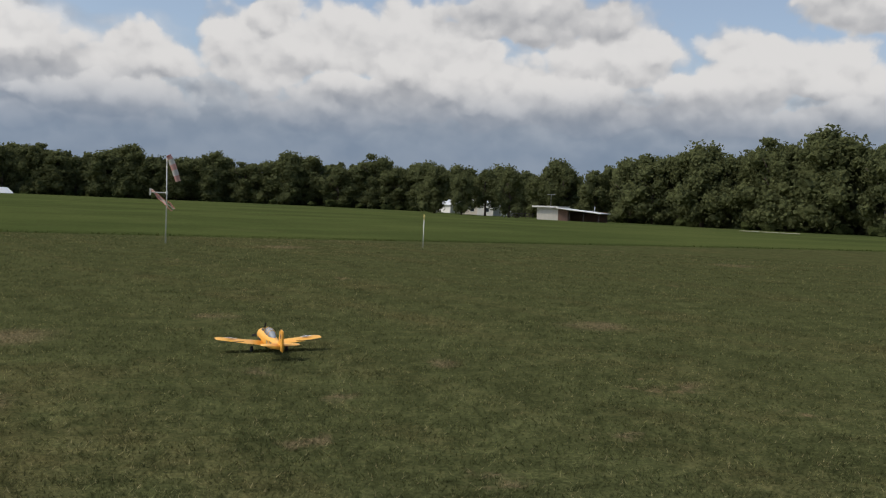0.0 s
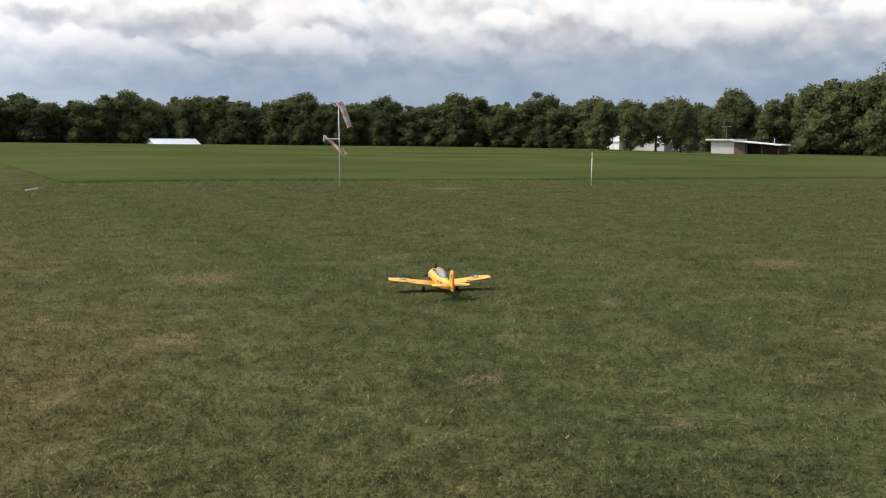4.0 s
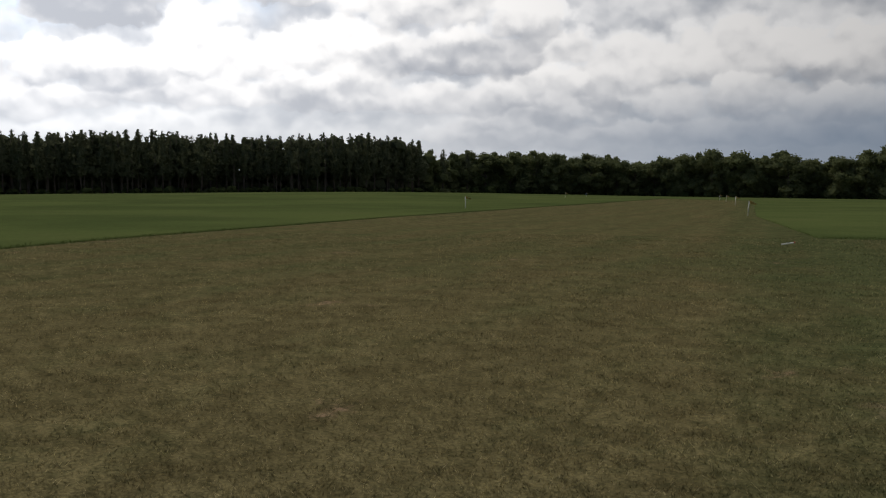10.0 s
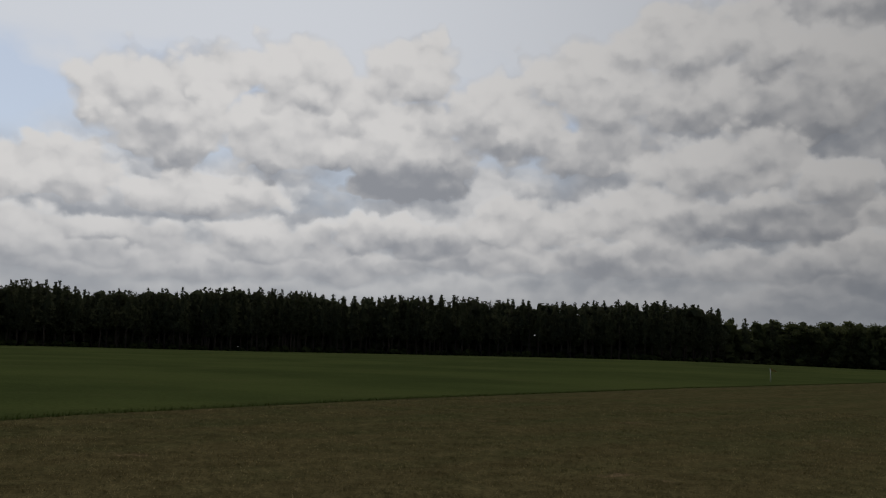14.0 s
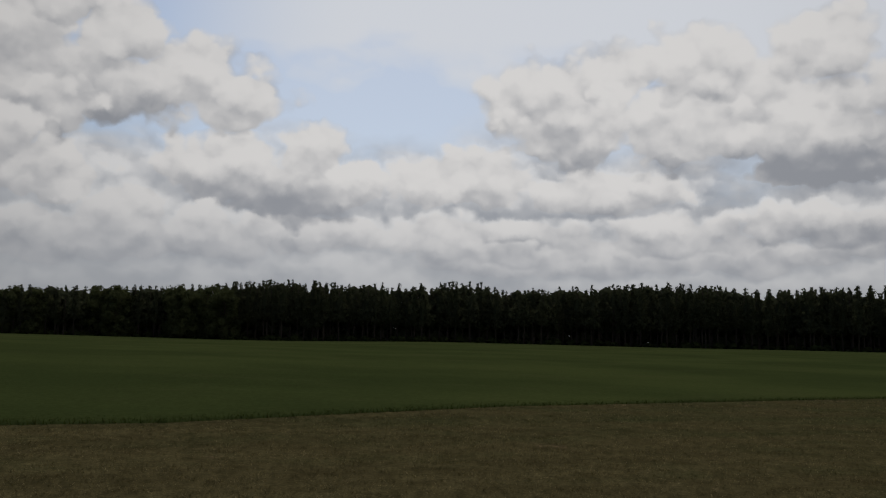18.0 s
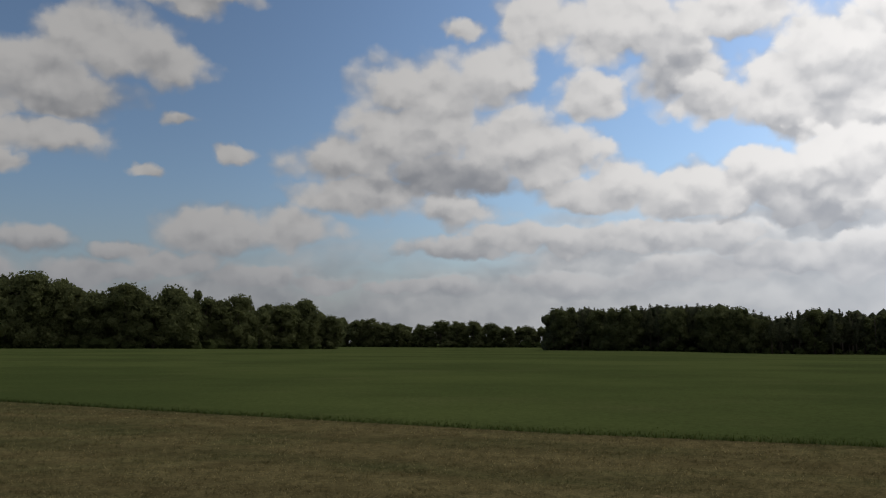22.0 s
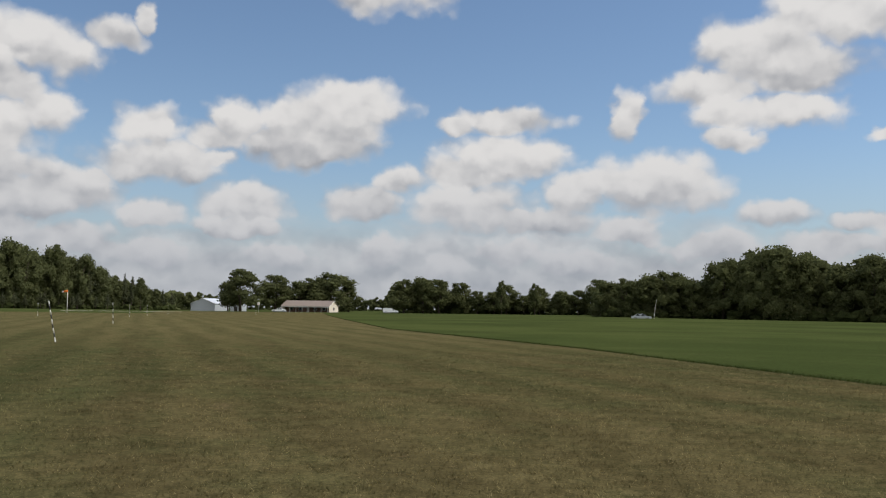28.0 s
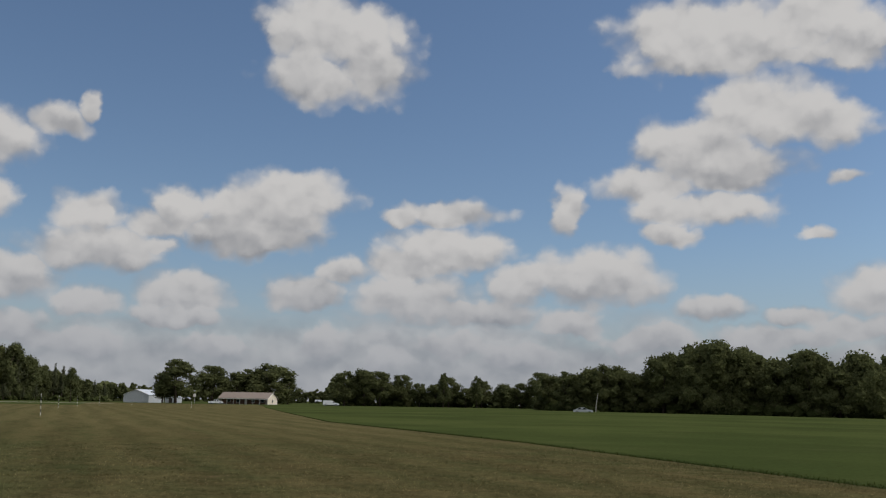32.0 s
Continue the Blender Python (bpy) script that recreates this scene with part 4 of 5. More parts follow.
def crests(tops, r_of=None, group="woods", wide=(1.0, 1.25), of=1.06):
    """A full-crowned tree at each high point of the skyline."""
    for (a0, e0), (a1, e1), (a2, e2) in zip(tops, tops[1:], tops[2:]):
        if e1 >= e0 and e1 >= e2:
            r = (r_of(a1) if r_of else float(reach(a1))) + rnd.uniform(1, 4)
            h = tall(tops, a1, r, of)
            plant(OAKS[rnd.randrange(len(OAKS))], a1, r, h, 16.0, rnd.uniform(*wide) * min(1.6, max(0.8, 16.0 / h) ** 0.4), group)


woods_arrays = {"leaf": [], "needle": []}


def backing(tops, spacing, kind, offs, slack, r_of=None, wide=1.0):
    """Rows deeper in the wood, joined later."""
    az = tops[0][0]
    low, hb = (LEAFLOW, 16.0) if kind == "leaf" else (PINELOW, 18.0)
    while az < tops[-1][0]:
        r = (r_of(az) if r_of else float(reach(az))) + offs + rnd.uniform(-2, 2)
        h = tall(tops, az, r, rnd.uniform(*slack))
        v, f = low[rnd.randrange(len(low))]
        k, a = h / hb, rnd.uniform(0, math.tau)
        rot = np.array([[math.cos(a), -math.sin(a), 0], [math.sin(a), math.cos(a), 0], [0, 0, 1]])
        woods_arrays[kind].append(((v @ rot.T) * np.array([k * wide, k * wide, k]) + np.array(stand(az, r)), f))
        az += math.degrees(spacing * rnd.uniform(0.75, 1.25) / r)


def oak(az):
    return (OAKS[rnd.randrange(len(OAKS))], 16.0)


def airy(az):
    return (AIRY[rnd.randrange(len(AIRY))], 16.0)


def pine(az):
    return (PINES[rnd.randrange(len(PINES))], 18.0)


def north_pick(az):
    return pine(az) if az > 46 and rnd.random() < 0.4 else oak(az)


def west_pick(az):
    p_oak = 0.4 if 49 < az < 52 else 0.0 if az < 104 else 0.3
    return oak(az) if rnd.random() < p_oak else pine(az)


def far_r(az):
    return 430.0


edge_of_woods(NORTH_TOPS, 6.6, north_pick, "northern woods", slack=(0.88, 1.03), wide=(0.95, 1.35))
crests(NORTH_TOPS[:34], None, "northern woods", (1.0, 1.25), 1.01)
edge_of_woods(WEST_TOPS, 2.0, west_pick, "pine plantation", depth=5.0, slack=(0.90, 1.04), wide=(0.85, 1.1))
edge_of_woods(FAR_TOPS, 9.0, oak, "far woods", r_of=far_r, slack=(0.92, 1.08))
edge_of_woods(SOUTH_TOPS, 6.6, oak, "southern woods", wide=(0.9, 1.25), slack=(0.90, 1.04))
crests(SOUTH_TOPS, None, "southern woods", (0.95, 1.2), 1.01)
edge_of_woods(ROW_TOPS, 6.5, lambda az: airy(az) if rnd.random() < 0.75 else oak(az), "hedgerow trees", r_of=lambda az: 345.0, slack=(0.85, 1.08))
edge_of_woods(EAST_TOPS, 4.2, lambda az: oak(az) if rnd.random() < 0.5 else pine(az), "eastern woods", wide=(0.7, 1.05), slack=(0.84, 1.03), depth=9.0)
crests(EAST_TOPS, None, "eastern woods", (0.75, 0.95), 0.98)
backing(NORTH_TOPS, 7.0, "leaf", 9.0, (0.9, 1.03))
backing(WEST_TOPS, 2.4, "needle", 7.0, (0.9, 1.03))
backing(WEST_TOPS, 2.8, "needle", 12.0, (0.9, 1.03))
backing(FAR_TOPS, 9.0, "leaf", 10.0, (0.85, 1.0), far_r)
backing(SOUTH_TOPS, 6.5, "leaf", 9.0, (0.9, 1.03))
backing(EAST_TOPS, 6.0, "leaf", 12.0, (0.8, 0.92), None, 0.8)
backing(((178, 0.75), (192, 0.72), (196, 0.6), (209, 0.75)), 6.0, "leaf", 0.0, (0.8, 1.1), lambda az: 640.0, 1.4)
backing(((203.6, 0.8), (206, 1.0), (208.6, 1.5)), 5.0, "leaf", 0.0, (0.7, 1.1), lambda az: 460.0)
backing(((226, 2.4), (260, 3.0), (300, 4.0), (322, 5.0)), 8.0, "leaf", 0.0, (0.8, 1.0))

def infill(tops, kind, offs, top, r_of=None, spacing=2.6):
    """The shaded inside of a wood: boughs from the ground up between the stems."""
    rng = np.random.default_rng(int(tops[0][0]) + 500)
    az = tops[0][0]
    while az < tops[-1][0]:
        r = (r_of(az) if r_of else float(reach(az))) + offs
        h = tall(tops, az, r, 1.0) * top
        z = -0.2
        while z < h:
            s = rng.uniform(1.7, 2.6)
            a = az + math.degrees(rng.uniform(-1.6, 1.6) / r)
            c = np.array(stand(a, r + rng.uniform(-2, 3.5))) + np.array([0, 0, z])
            woods_arrays[kind].extend(lobe(rng, c, np.array([s, s, s * 0.8]), 18, 0.35, 0.75, 1.0, ICO_LOW))
            z += s * rng.uniform(0.8, 1.3)
        az += math.degrees(spacing * rng.uniform(0.8, 1.2) / r)


infill(NORTH_TOPS, "leaf", 7.0, 0.78, None, 1.9)
infill(((30, 2.5), (40, 2.5), (51, 2.7)), "leaf", 14.0, 0.7, lambda az: 296.0, 2.4)
infill(WEST_TOPS, "needle", 8.5, 0.86, None, 2.0)
infill(WEST_TOPS, "needle", 14.0, 0.62, None, 2.0)
infill(FAR_TOPS, "leaf", 8.0, 0.75, far_r, 3.0)
infill(SOUTH_TOPS, "leaf", 7.0, 0.74, None, 2.2)
infill(EAST_TOPS, "leaf", 11.0, 0.72)
infill(EAST_TOPS, "leaf", 18.0, 0.7, None, 2.0)
infill(NORTH_TOPS, "leaf", 13.0, 0.55, None, 2.6)
infill(ROW_TOPS, "leaf", 6.0, 0.6, lambda az: 348.0, 2.4)
infill(((192, 0.5), (196, 0.42), (204, 0.5), (209, 0.62)), "leaf", 0.0, 1.0, lambda az: 640.0, 4.0)
infill(((203.8, 0.7), (206, 0.85), (208.6, 1.3)), "leaf", 0.0, 0.9, lambda az: 460.0, 3.0)

for kind, mat, nm, lab in (("leaf", LEAF, "hardwood_woods", "dense green hardwood woods behind the first trees"),
                           ("needle", NEEDLE, "pine_woods", "dense dark pine plantation behind the first trees")):
    v, f = join(woods_arrays[kind])
    tagged(arrays(nm, v, f, mat), lab, "woods", kind="stuff")


def trunks_inside():
    """Bare pine stems that show between the front trees."""
    bm = bmesh.new()
    for k in range(150):
        az, dr = rnd.uniform(50, 128), rnd.uniform(1.5, 9)
        p = stand(az, float(reach(az)) + dr)
        tube(bm, [p - Vector((0, 0, 0.3)), p + Vector((rnd.uniform(-.2, .2), rnd.uniform(-.2, .2), rnd.uniform(7, 10)))], [0.19, 0.11], 5, False)
    return tagged(obj("pine_stems", bm, BARK), "thin bare pine stems inside the plantation", "woods", kind="stuff")


trunks_inside()


def undergrowth():
    """Bushes along the foot of the woods."""
    rng = np.random.default_rng(8)
    pieces = []
    for tops, spacing, hh, r_of in ((NORTH_TOPS, 4.2, 2.6, None), (WEST_TOPS, 2.6, 1.7, None), (SOUTH_TOPS, 3.2, 3.0, None), (EAST_TOPS, 3.0, 3.0, None),
                                    (ROW_TOPS, 4.0, 2.8, lambda az: 350.0), (FAR_TOPS, 6.0, 3.5, far_r)):
        az = tops[0][0]
        while az < tops[-1][0]:
            r = (r_of(az) if r_of else float(reach(az))) + rng.uniform(-1.5, 3.5)
            s = hh * rng.uniform(0.5, 1.1)
            c = np.array(stand(az, r)) + np.array([0, 0, s * 0.35])
            pieces += lobe(rng, c, np.array([s * 0.9, s * 0.9, s * 0.6]), 34, 0.16, 0.42, 0.86)
            az += math.degrees(spacing * rng.uniform(0.6, 1.4) / r)
    v, f = join(pieces)
    tagged(arrays("undergrowth", v, f, SHRUB), "low green bushes along the foot of the woods", "bushes", kind="stuff")


undergrowth()


def yard_tree(az, r, el, proto, hb, width, label):
    p = stand(az, r)
    t = plant(proto, az, r, (r * math.tan(radians(el)) + EYE - p.z) * 1.04, hb, width, "trees by the house")
    return tagged(t, label)


yard_tree(201.15, 372, 2.3, AIRY[0], 16.0, 1.65, "broad oak with a loose crown beside the hangar")
yard_tree(201.9, 380, 1.5, AIRY[1], 16.0, 1.3, "small oak leaning out beside the hangar")
yard_tree(199.0, 392, 1.95, AIRY[2], 16.0, 1.7, "open-crowned tree behind the parked pickup")
yard_tree(197.6, 396, 1.65, OAKS[2], 16.0, 1.6, "round green tree behind the long house")
yard_tree(196.7, 398, 1.8, OAKS[0], 16.0, 1.5, "large dense dome-shaped tree behind the long house")
yard_tree(195.5, 396, 2.15, OAKS[4], 16.0, 1.85, "large dense dome-shaped tree behind the long house")
yard_tree(194.5, 400, 1.35, OAKS[3], 16.0, 1.5, "low dense tree at the end of the long house")
yard_tree(207.0, 300, 1.6, AIRY[1], 16.0, 0.8, "lone thin tree standing clear of the woods")
yard_tree(184.9, 335, 1.85, AIRY[0], 16.0, 0.6, "slim tall tree in the gap of the hedgerow")
yard_tree(182.8, 335, 1.7, AIRY[2], 16.0, 0.6, "slim tall tree in the gap of the hedgerow")
yard_tree(351.2, 196, 2.0, OAKS[1], 16.0, 0.85, "shade tree in front of the white houses")
yard_tree(352.9, 205, 2.4, OAKS[5], 16.0, 1.0, "shade tree in front of the white houses")
yard_tree(349.7, 200, 2.2, AIRY[1], 16.0, 1.2, "shade tree in front of the white houses")
yard_tree(348.2, 193, 2.3, OAKS[3], 16.0, 0.95, "shade tree between the white houses and the shed")
for k in range(16):
    a = rnd.uniform(208.5, 220)
    yard_tree(a, float(reach(a)) - rnd.uniform(4, 14), rnd.uniform(0.35, 0.75), PINES[k % 5], 18.0, 1.5, "bushy young pine in front of the woods")


# ---- buildings ----
def gable_house(name, where, turn, w, l, eave, ridge, wall, roof, label, category, over=0.4, roof_t=0.14, ridge_along_y=True):
    """Closed block with a gable roof; width along x, length along y, front gable at y = 0."""
    t = root(name, where, turn, label, category)
    bm = bmesh.new()
    v = [bm.verts.new(p) for p in ((0, 0, -0.4), (w, 0, -0.4), (w, 0, eave), (w / 2, 0, ridge), (0, 0, eave),
                                   (0, l, -0.4), (w, l, -0.4), (w, l, eave), (w / 2, l, ridge), (0, l, eave))]
    for f in ((0, 1, 2, 3, 4), (9, 8, 7, 6, 5), (1, 6, 7, 2), (5, 0, 4, 9), (2, 7, 8, 3), (4, 3, 8, 9), (0, 5, 6, 1)):
        bm.faces.new([v[k] for k in f])
    bmesh.ops.recalc_face_normals(bm, faces=bm.faces[:])
    part("wall", bm, wall, t)
    sl = (ridge - eave) / (w / 2)
    for s in (-1, 1):
        bm = bmesh.new()
        x0, x1 = w / 2, w / 2 + s * (w / 2 + over)
        z0, z1 = ridge + 0.03, eave - sl * over + 0.03
        q = [bm.verts.new(p) for p in ((x0, -over, z0), (x1, -over, z1), (x1, l + over, z1), (x0, l + over, z0),
                                       (x0, -over, z0 + roof_t), (x1, -over, z1 + roof_t), (x1, l + over, z1 + roof_t), (x0, l + over, z0 + roof_t))]
        for f in ((0, 1, 2, 3), (7, 6, 5, 4), (0, 4, 5, 1), (1, 5, 6, 2), (2, 6, 7, 3), (3, 7, 4, 0)):
            bm.faces.new([q[k] for k in f])
        bmesh.ops.recalc_face_normals(bm, faces=bm.faces[:])
        part("roof", bm, roof, t, "weathered roof slope")
        # standing seams or rake boards
        part("rake_board", tubed([(x0, -over - 0.02, z0 + 0.05), (x1, -over - 0.02, z1 + 0.05)], 0.08, 4), WHITE, t)
    return t


def window_on(t, x, z, w, h, y=0.0, axis="y", sign=-1):
    """A window in the wall at y (axis y) or x (axis x) = y."""
    d0, d1 = y + sign * 0.005, y + sign * 0.06
    lo, hi = min(d0, d1), max(d0, d1)

    def b(x0, x1, z0, z1, g=0.0):
        return boxed(x0, x1, lo - g, hi + g, z0, z1) if axis == "y" else boxed(lo - g, hi + g, x0, x1, z0, z1)
    win = part("window", b(x - w / 2, x + w / 2, z - h / 2, z + h / 2), GLASS, t, "dark glass window")
    for x0, x1, z0, z1 in ((x - w / 2 - .07, x - w / 2, z - h / 2 - .07, z + h / 2 + .07), (x + w / 2, x + w / 2 + .07, z - h / 2 - .07, z + h / 2 + .07),
                           (x - w / 2, x + w / 2, z + h / 2, z + h / 2 + .07), (x - w / 2, x + w / 2, z - h / 2 - .07, z - h / 2)):
        part("window_frame", b(x0, x1, z0, z1, 0.01), WHITE, win)


# the barn in the hollow: little more than its bright roof shows
barn = gable_house("barn", Vector((*bearing(20.85, 286.0).xy, float(land(*bearing(19.45, 288.0).xy)))), 19.45 - 72, 9.0, 13.0, 2.4, 3.9, GREYWALL, METALROOF,
                   "low barn with a bright galvanised roof in a hollow", "barn")

# the hangar
hangar = gable_house("hangar", stand(204.1, 392), 203.2 - 24, 10.6, 15.0, 3.1, 5.2, GREYWALL, METALROOF,
                     "pale grey sheet-metal hangar with a bright metal roof", "hangar", 0.25)
for k in range(13):
    part("wall_rib", boxed(0.4 + k * 0.8, 0.46 + k * 0.8, -0.03, 0.0, 0, 3.05 + 2.0 * (1 - abs(k * 0.8 + 0.4 - 5.3) / 5.3) * 0.95), GREYWALL, hangar)
for k in range(14):
    part("wall_rib", boxed(10.6, 10.63, 0.6 + k * 1.05, 0.66 + k * 1.05, 0, 3.0), GREYWALL, hangar)
part("sliding_door", boxed(2.6, 8.0, -0.10, -0.035, 0.0, 2.9, 0.01), GREYWALL, hangar, "grey sliding hangar door, shut")
lean = gable_house("lean_to_shed", stand(201.75, 402), 203.2 - 24, 5.0, 6.0, 2.4, 3.4, GREYWALL, METALROOF, "small grey sheet-metal shed beside the hangar", "shed", 0.2)
part("door", boxed(1.7, 3.2, -0.06, -0.004, 0, 2.1), DARKWOOD, lean)


def long_house():
    """Ranch house seen on its porch side: ridge along x."""
    L, W, eave, ridge = 20.6, 8.6, 2.5, 4.6
    t = root("long_house", stand(198.6, 372), 197.0 - 27, "long low house with a tan roof and shaded porch", "house")
    bm = bmesh.new()
    pts = [(0, 2.2, -.4), (L, 2.2, -.4), (L, W, -.4), (0, W, -.4), (0, 2.2, eave), (L, 2.2, eave), (L, W, eave), (0, W, eave)]
    v = [bm.verts.new(p) for p in pts]
    for f in ((0, 1, 5, 4), (1, 2, 6, 5), (2, 3, 7, 6), (3, 0, 4, 7)):
        bm.faces.new([v[k] for k in f])
    bmesh.ops.recalc_face_normals(bm, faces=bm.faces[:])
    part("wall", bm, BROWN, t, "brown brick porch wall")
    for x in (0, L):
        bm = bmesh.new()
        q = [bm.verts.new(p) for p in ((x, 0, -.4), (x, W, -.4), (x, W, eave), (x, W / 2, ridge), (x, 0, eave))]
        g = bmesh.ops.extrude_face_region(bm, geom=[bm.faces.new(q)])
        bmesh.ops.translate(bm, vec=((0.18 if x else -0.18), 0, 0), verts=[e for e in g["geom"] if isinstance(e, bmesh.types.BMVert)])
        bmesh.ops.recalc_face_normals(bm, faces=bm.faces[:])
        part("gable_wall", bm, CREAM, t, "cream gable wall")
    for y0, y1 in ((W / 2, -0.5), (W / 2, W + 0.5)):
        sl = (ridge - eave) / (W / 2)
        z1 = eave - sl * 0.5
        bm = bmesh.new()
        q = [bm.verts.new(p) for p in ((-.5, y0, ridge + .06), (L + .5, y0, ridge + .06), (L + .5, y1, z1 + .06), (-.5, y1, z1 + .06),
                                       (-.5, y0, ridge + .2), (L + .5, y0, ridge + .2), (L + .5, y1, z1 + .2), (-.5, y1, z1 + .2))]
        for f in ((0, 1, 2, 3), (7, 6, 5, 4), (0, 4, 5, 1), (1, 5, 6, 2), (2, 6, 7, 3), (3, 7, 4, 0)):
            bm.faces.new([q[k] for k in f])
        bmesh.ops.recalc_face_normals(bm, faces=bm.faces[:])
        part("roof", bm, TANROOF, t, "tan shingle roof slope")
        for xe in (-.52, L + .52):
            part("rake_board", tubed([(xe, y0, ridge + .1), (xe, y1, z1 + .1)], 0.09, 4), WHITE, t)
    for k in range(8):
        part("porch_post", boxed(0.4 + k * 2.8, 0.54 + k * 2.8, 0.05, 0.19, 0, eave - 0.1), WHITE, t)
    part("porch_floor", boxed(0, L, 0, 2.2, -0.3, 0.12), GREYWALL, t)
    part("fascia", boxed(-.5, L + .5, -.56, -.5, eave - 0.42, eave - 0.16), WHITE, t)
    for x in (3, 7, 13.5, 17.5):
        window_on(t, x, 1.45, 1.3, 1.1, 2.2)
    part("door", boxed(9.9, 10.9, 2.12, 2.196, 0.12, 2.15), WHITE, t)
    window_on(t, W / 2, 1.5, 1.0, 1.1, L + 0.18, "x", 1)
    return t


long_house()


def roadside_shed():
    """White block with a wide flat eave, and an open bay beside it under a falling roof."""
    t = root("shed", stand(346.45, 186), 346.4 - 20, "white block shed with an open brown bay beside it", "shed")
    part("white_wall", boxed(0, 4.5, 0, 6.5, -.5, 2.55), plain("weathered_block_wall", (0.50, 0.46, 0.39), 0.8, 0.0, 0.2, 1.5), t, "weathered off-white block wall")
    part("flat_roof", boxed(-0.9, 4.7, -0.7, 7.0, 2.56, 2.86, 0.03), WHITE, t, "flat roof with a white fascia")
    part("back_wall", boxed(4.5, 13.2, 5.2, 5.4, -.6, 2.0), BROWN, t, "brown brick wall at the back of the bay")
    part("side_wall", boxed(4.51, 6.6, 0.05, 0.3, -.6, 2.3), BROWN, t, "brown brick side wall")
    bm = bmesh.new()
    q = [bm.verts.new(p) for p in ((4.4, -.9, 2.42), (13.6, -.9, 1.62), (13.6, 6.4, 1.62), (4.4, 6.4, 2.42), (4.4, -.9, 2.57), (13.6, -.9, 1.77), (13.6, 6.4, 1.77), (4.4, 6.4, 2.57))]
    for f in ((0, 1, 2, 3), (7, 6, 5, 4), (0, 4, 5, 1), (1, 5, 6, 2), (2, 6, 7, 3), (3, 7, 4, 0)):
        bm.faces.new([q[k] for k in f])
    bmesh.ops.recalc_face_normals(bm, faces=bm.faces[:])
    part("bay_roof", bm, METALROOF, t, "falling galvanised roof of the bay")
    part("bay_fascia", tubed([(4.4, -.95, 2.5), (13.6, -.95, 1.70)], 0.09, 4), WHITE, t)
    for x in (7.0, 9.9, 13.0):
        part("post", boxed(x, x + .14, -.5, -.36, -.6, 2.3 - (x - 4.4) * 0.075), DARKWOOD, t)
    part("vent_pipe", tubed([(11.2, 3, 2.1), (11.2, 3, 3.1)], 0.06, 6), METALROOF, t)
    return t


roadside_shed()


def mast(where, h):
    t = root("antenna_mast", where, 340, "thin television antenna mast behind the shed", "antenna")
    part("pole", tubed([(0, 0, -.3), (0, 0, h)], 0.05, 6), STEEL, t)
    part("boom", tubed([(-0.9, 0, h - .05), (0.9, 0, h - .05)], 0.035, 5), STEEL, t)
    for k in range(7):
        ln = 0.5 - 0.05 * k
        part("element", tubed([(-0.8 + k * 0.26, -ln, h - .02), (-0.8 + k * 0.26, ln, h - .02)], 0.02, 4), STEEL, t)
    return t


mast(stand(345.6, 200), 5.6)
w1 = gable_house("white_house", stand(351.9, 236), 351 + 30, 7.0, 10.0, 2.2, 3.5, WHITE, METALROOF, "white house with a pale metal roof among shade trees", "house")
window_on(w1, 2.2, 1.5, 1.0, 1.1)
window_on(w1, 5.8, 1.5, 1.0, 1.1)
w2 = gable_house("cream_house", stand(351.15, 222), 350.6 - 14, 5.0, 8.0, 2.2, 3.6, CREAM, TANROOF, "cream gabled house half hidden by trees", "house")
window_on(w2, 2.5, 1.4, 1.0, 1.1)
w3 = gable_house("white_outbuilding", stand(350.2, 216), 349.6 - 20, 4.0, 6.0, 2.4, 3.4, WHITE, METALROOF, "white outbuilding under the trees", "shed")
window_on(w3, 2.5, 1.4, 0.9, 0.9)


def fence():
    t = root("fence", stand(348.3, 190), 347.5, "weathered post-and-rail fence by the shed", "fence")
    for k in range(8):
        part("post", boxed(k * 0.75, k * 0.75 + .1, 0, .1, -.3, 1.15), DARKWOOD, t)
    for z in (0.45, 0.95):
        part("rail", boxed(0, 5.3, -.04, -.004, z, z + .1), DARKWOOD, t)
    return t


fence()


# ---- vehicles ----
def vehicle(name, where, turn, profile, width, wheels, glass, paint, label, category):
    """Side outline along x extruded across y, with wheels, windows and lamps; local y faces away."""
    t = root(name, where, turn, label, category)
    bm = bmesh.new()
    a = [bm.verts.new((x, 0, z)) for x, z in profile]
    f = bm.faces.new(a)
    g = bmesh.ops.extrude_face_region(bm, geom=[f])
    bmesh.ops.translate(bm, vec=(0, width, 0), verts=[e for e in g["geom"] if isinstance(e, bmesh.types.BMVert)])
    bmesh.ops.recalc_face_normals(bm, faces=bm.faces[:])
    bmesh.ops.bevel(bm, geom=bm.edges[:], offset=0.05, segments=2, affect="EDGES")
    part("body", bm, paint, t, smooth=False)
    for x, r in wheels:
        for y in (-0.01, width - 0.19):
            bm = tubed([(x, y, r), (x, y + 0.2, r)], r, 16)
            w = part("wheel", bm, RUBBER, t, "black rubber tyre")
            part("rim", tubed([(x, y - 0.012, r), (x, y + 0.212, r)], r * 0.6, 12), STEEL, w)
    for x0, x1, z0, z1, s in glass:
        for y in (-.012, width + .012):
            bm = bmesh.new()
            q = [bm.verts.new(p) for p in ((x0, y, z0), (x1, y, z0), (x1 - s, y, z1), (x0 + s, y, z1))]
            bm.faces.new(q if y < 0 else q[::-1])
            part("side_window", bm, GLASS, t)
    x0, x1 = min(p[0] for p in profile), max(p[0] for p in profile)
    for y in (0.12, width - 0.4):
        part("headlight", boxed(x1 - .06, x1 + .012, y, y + .28, 0.62, 0.78), STEEL, t)
        part("tail_light", boxed(x0 - .012, x0 + .06, y, y + .28, 0.62, 0.8), RED, t)
    return t


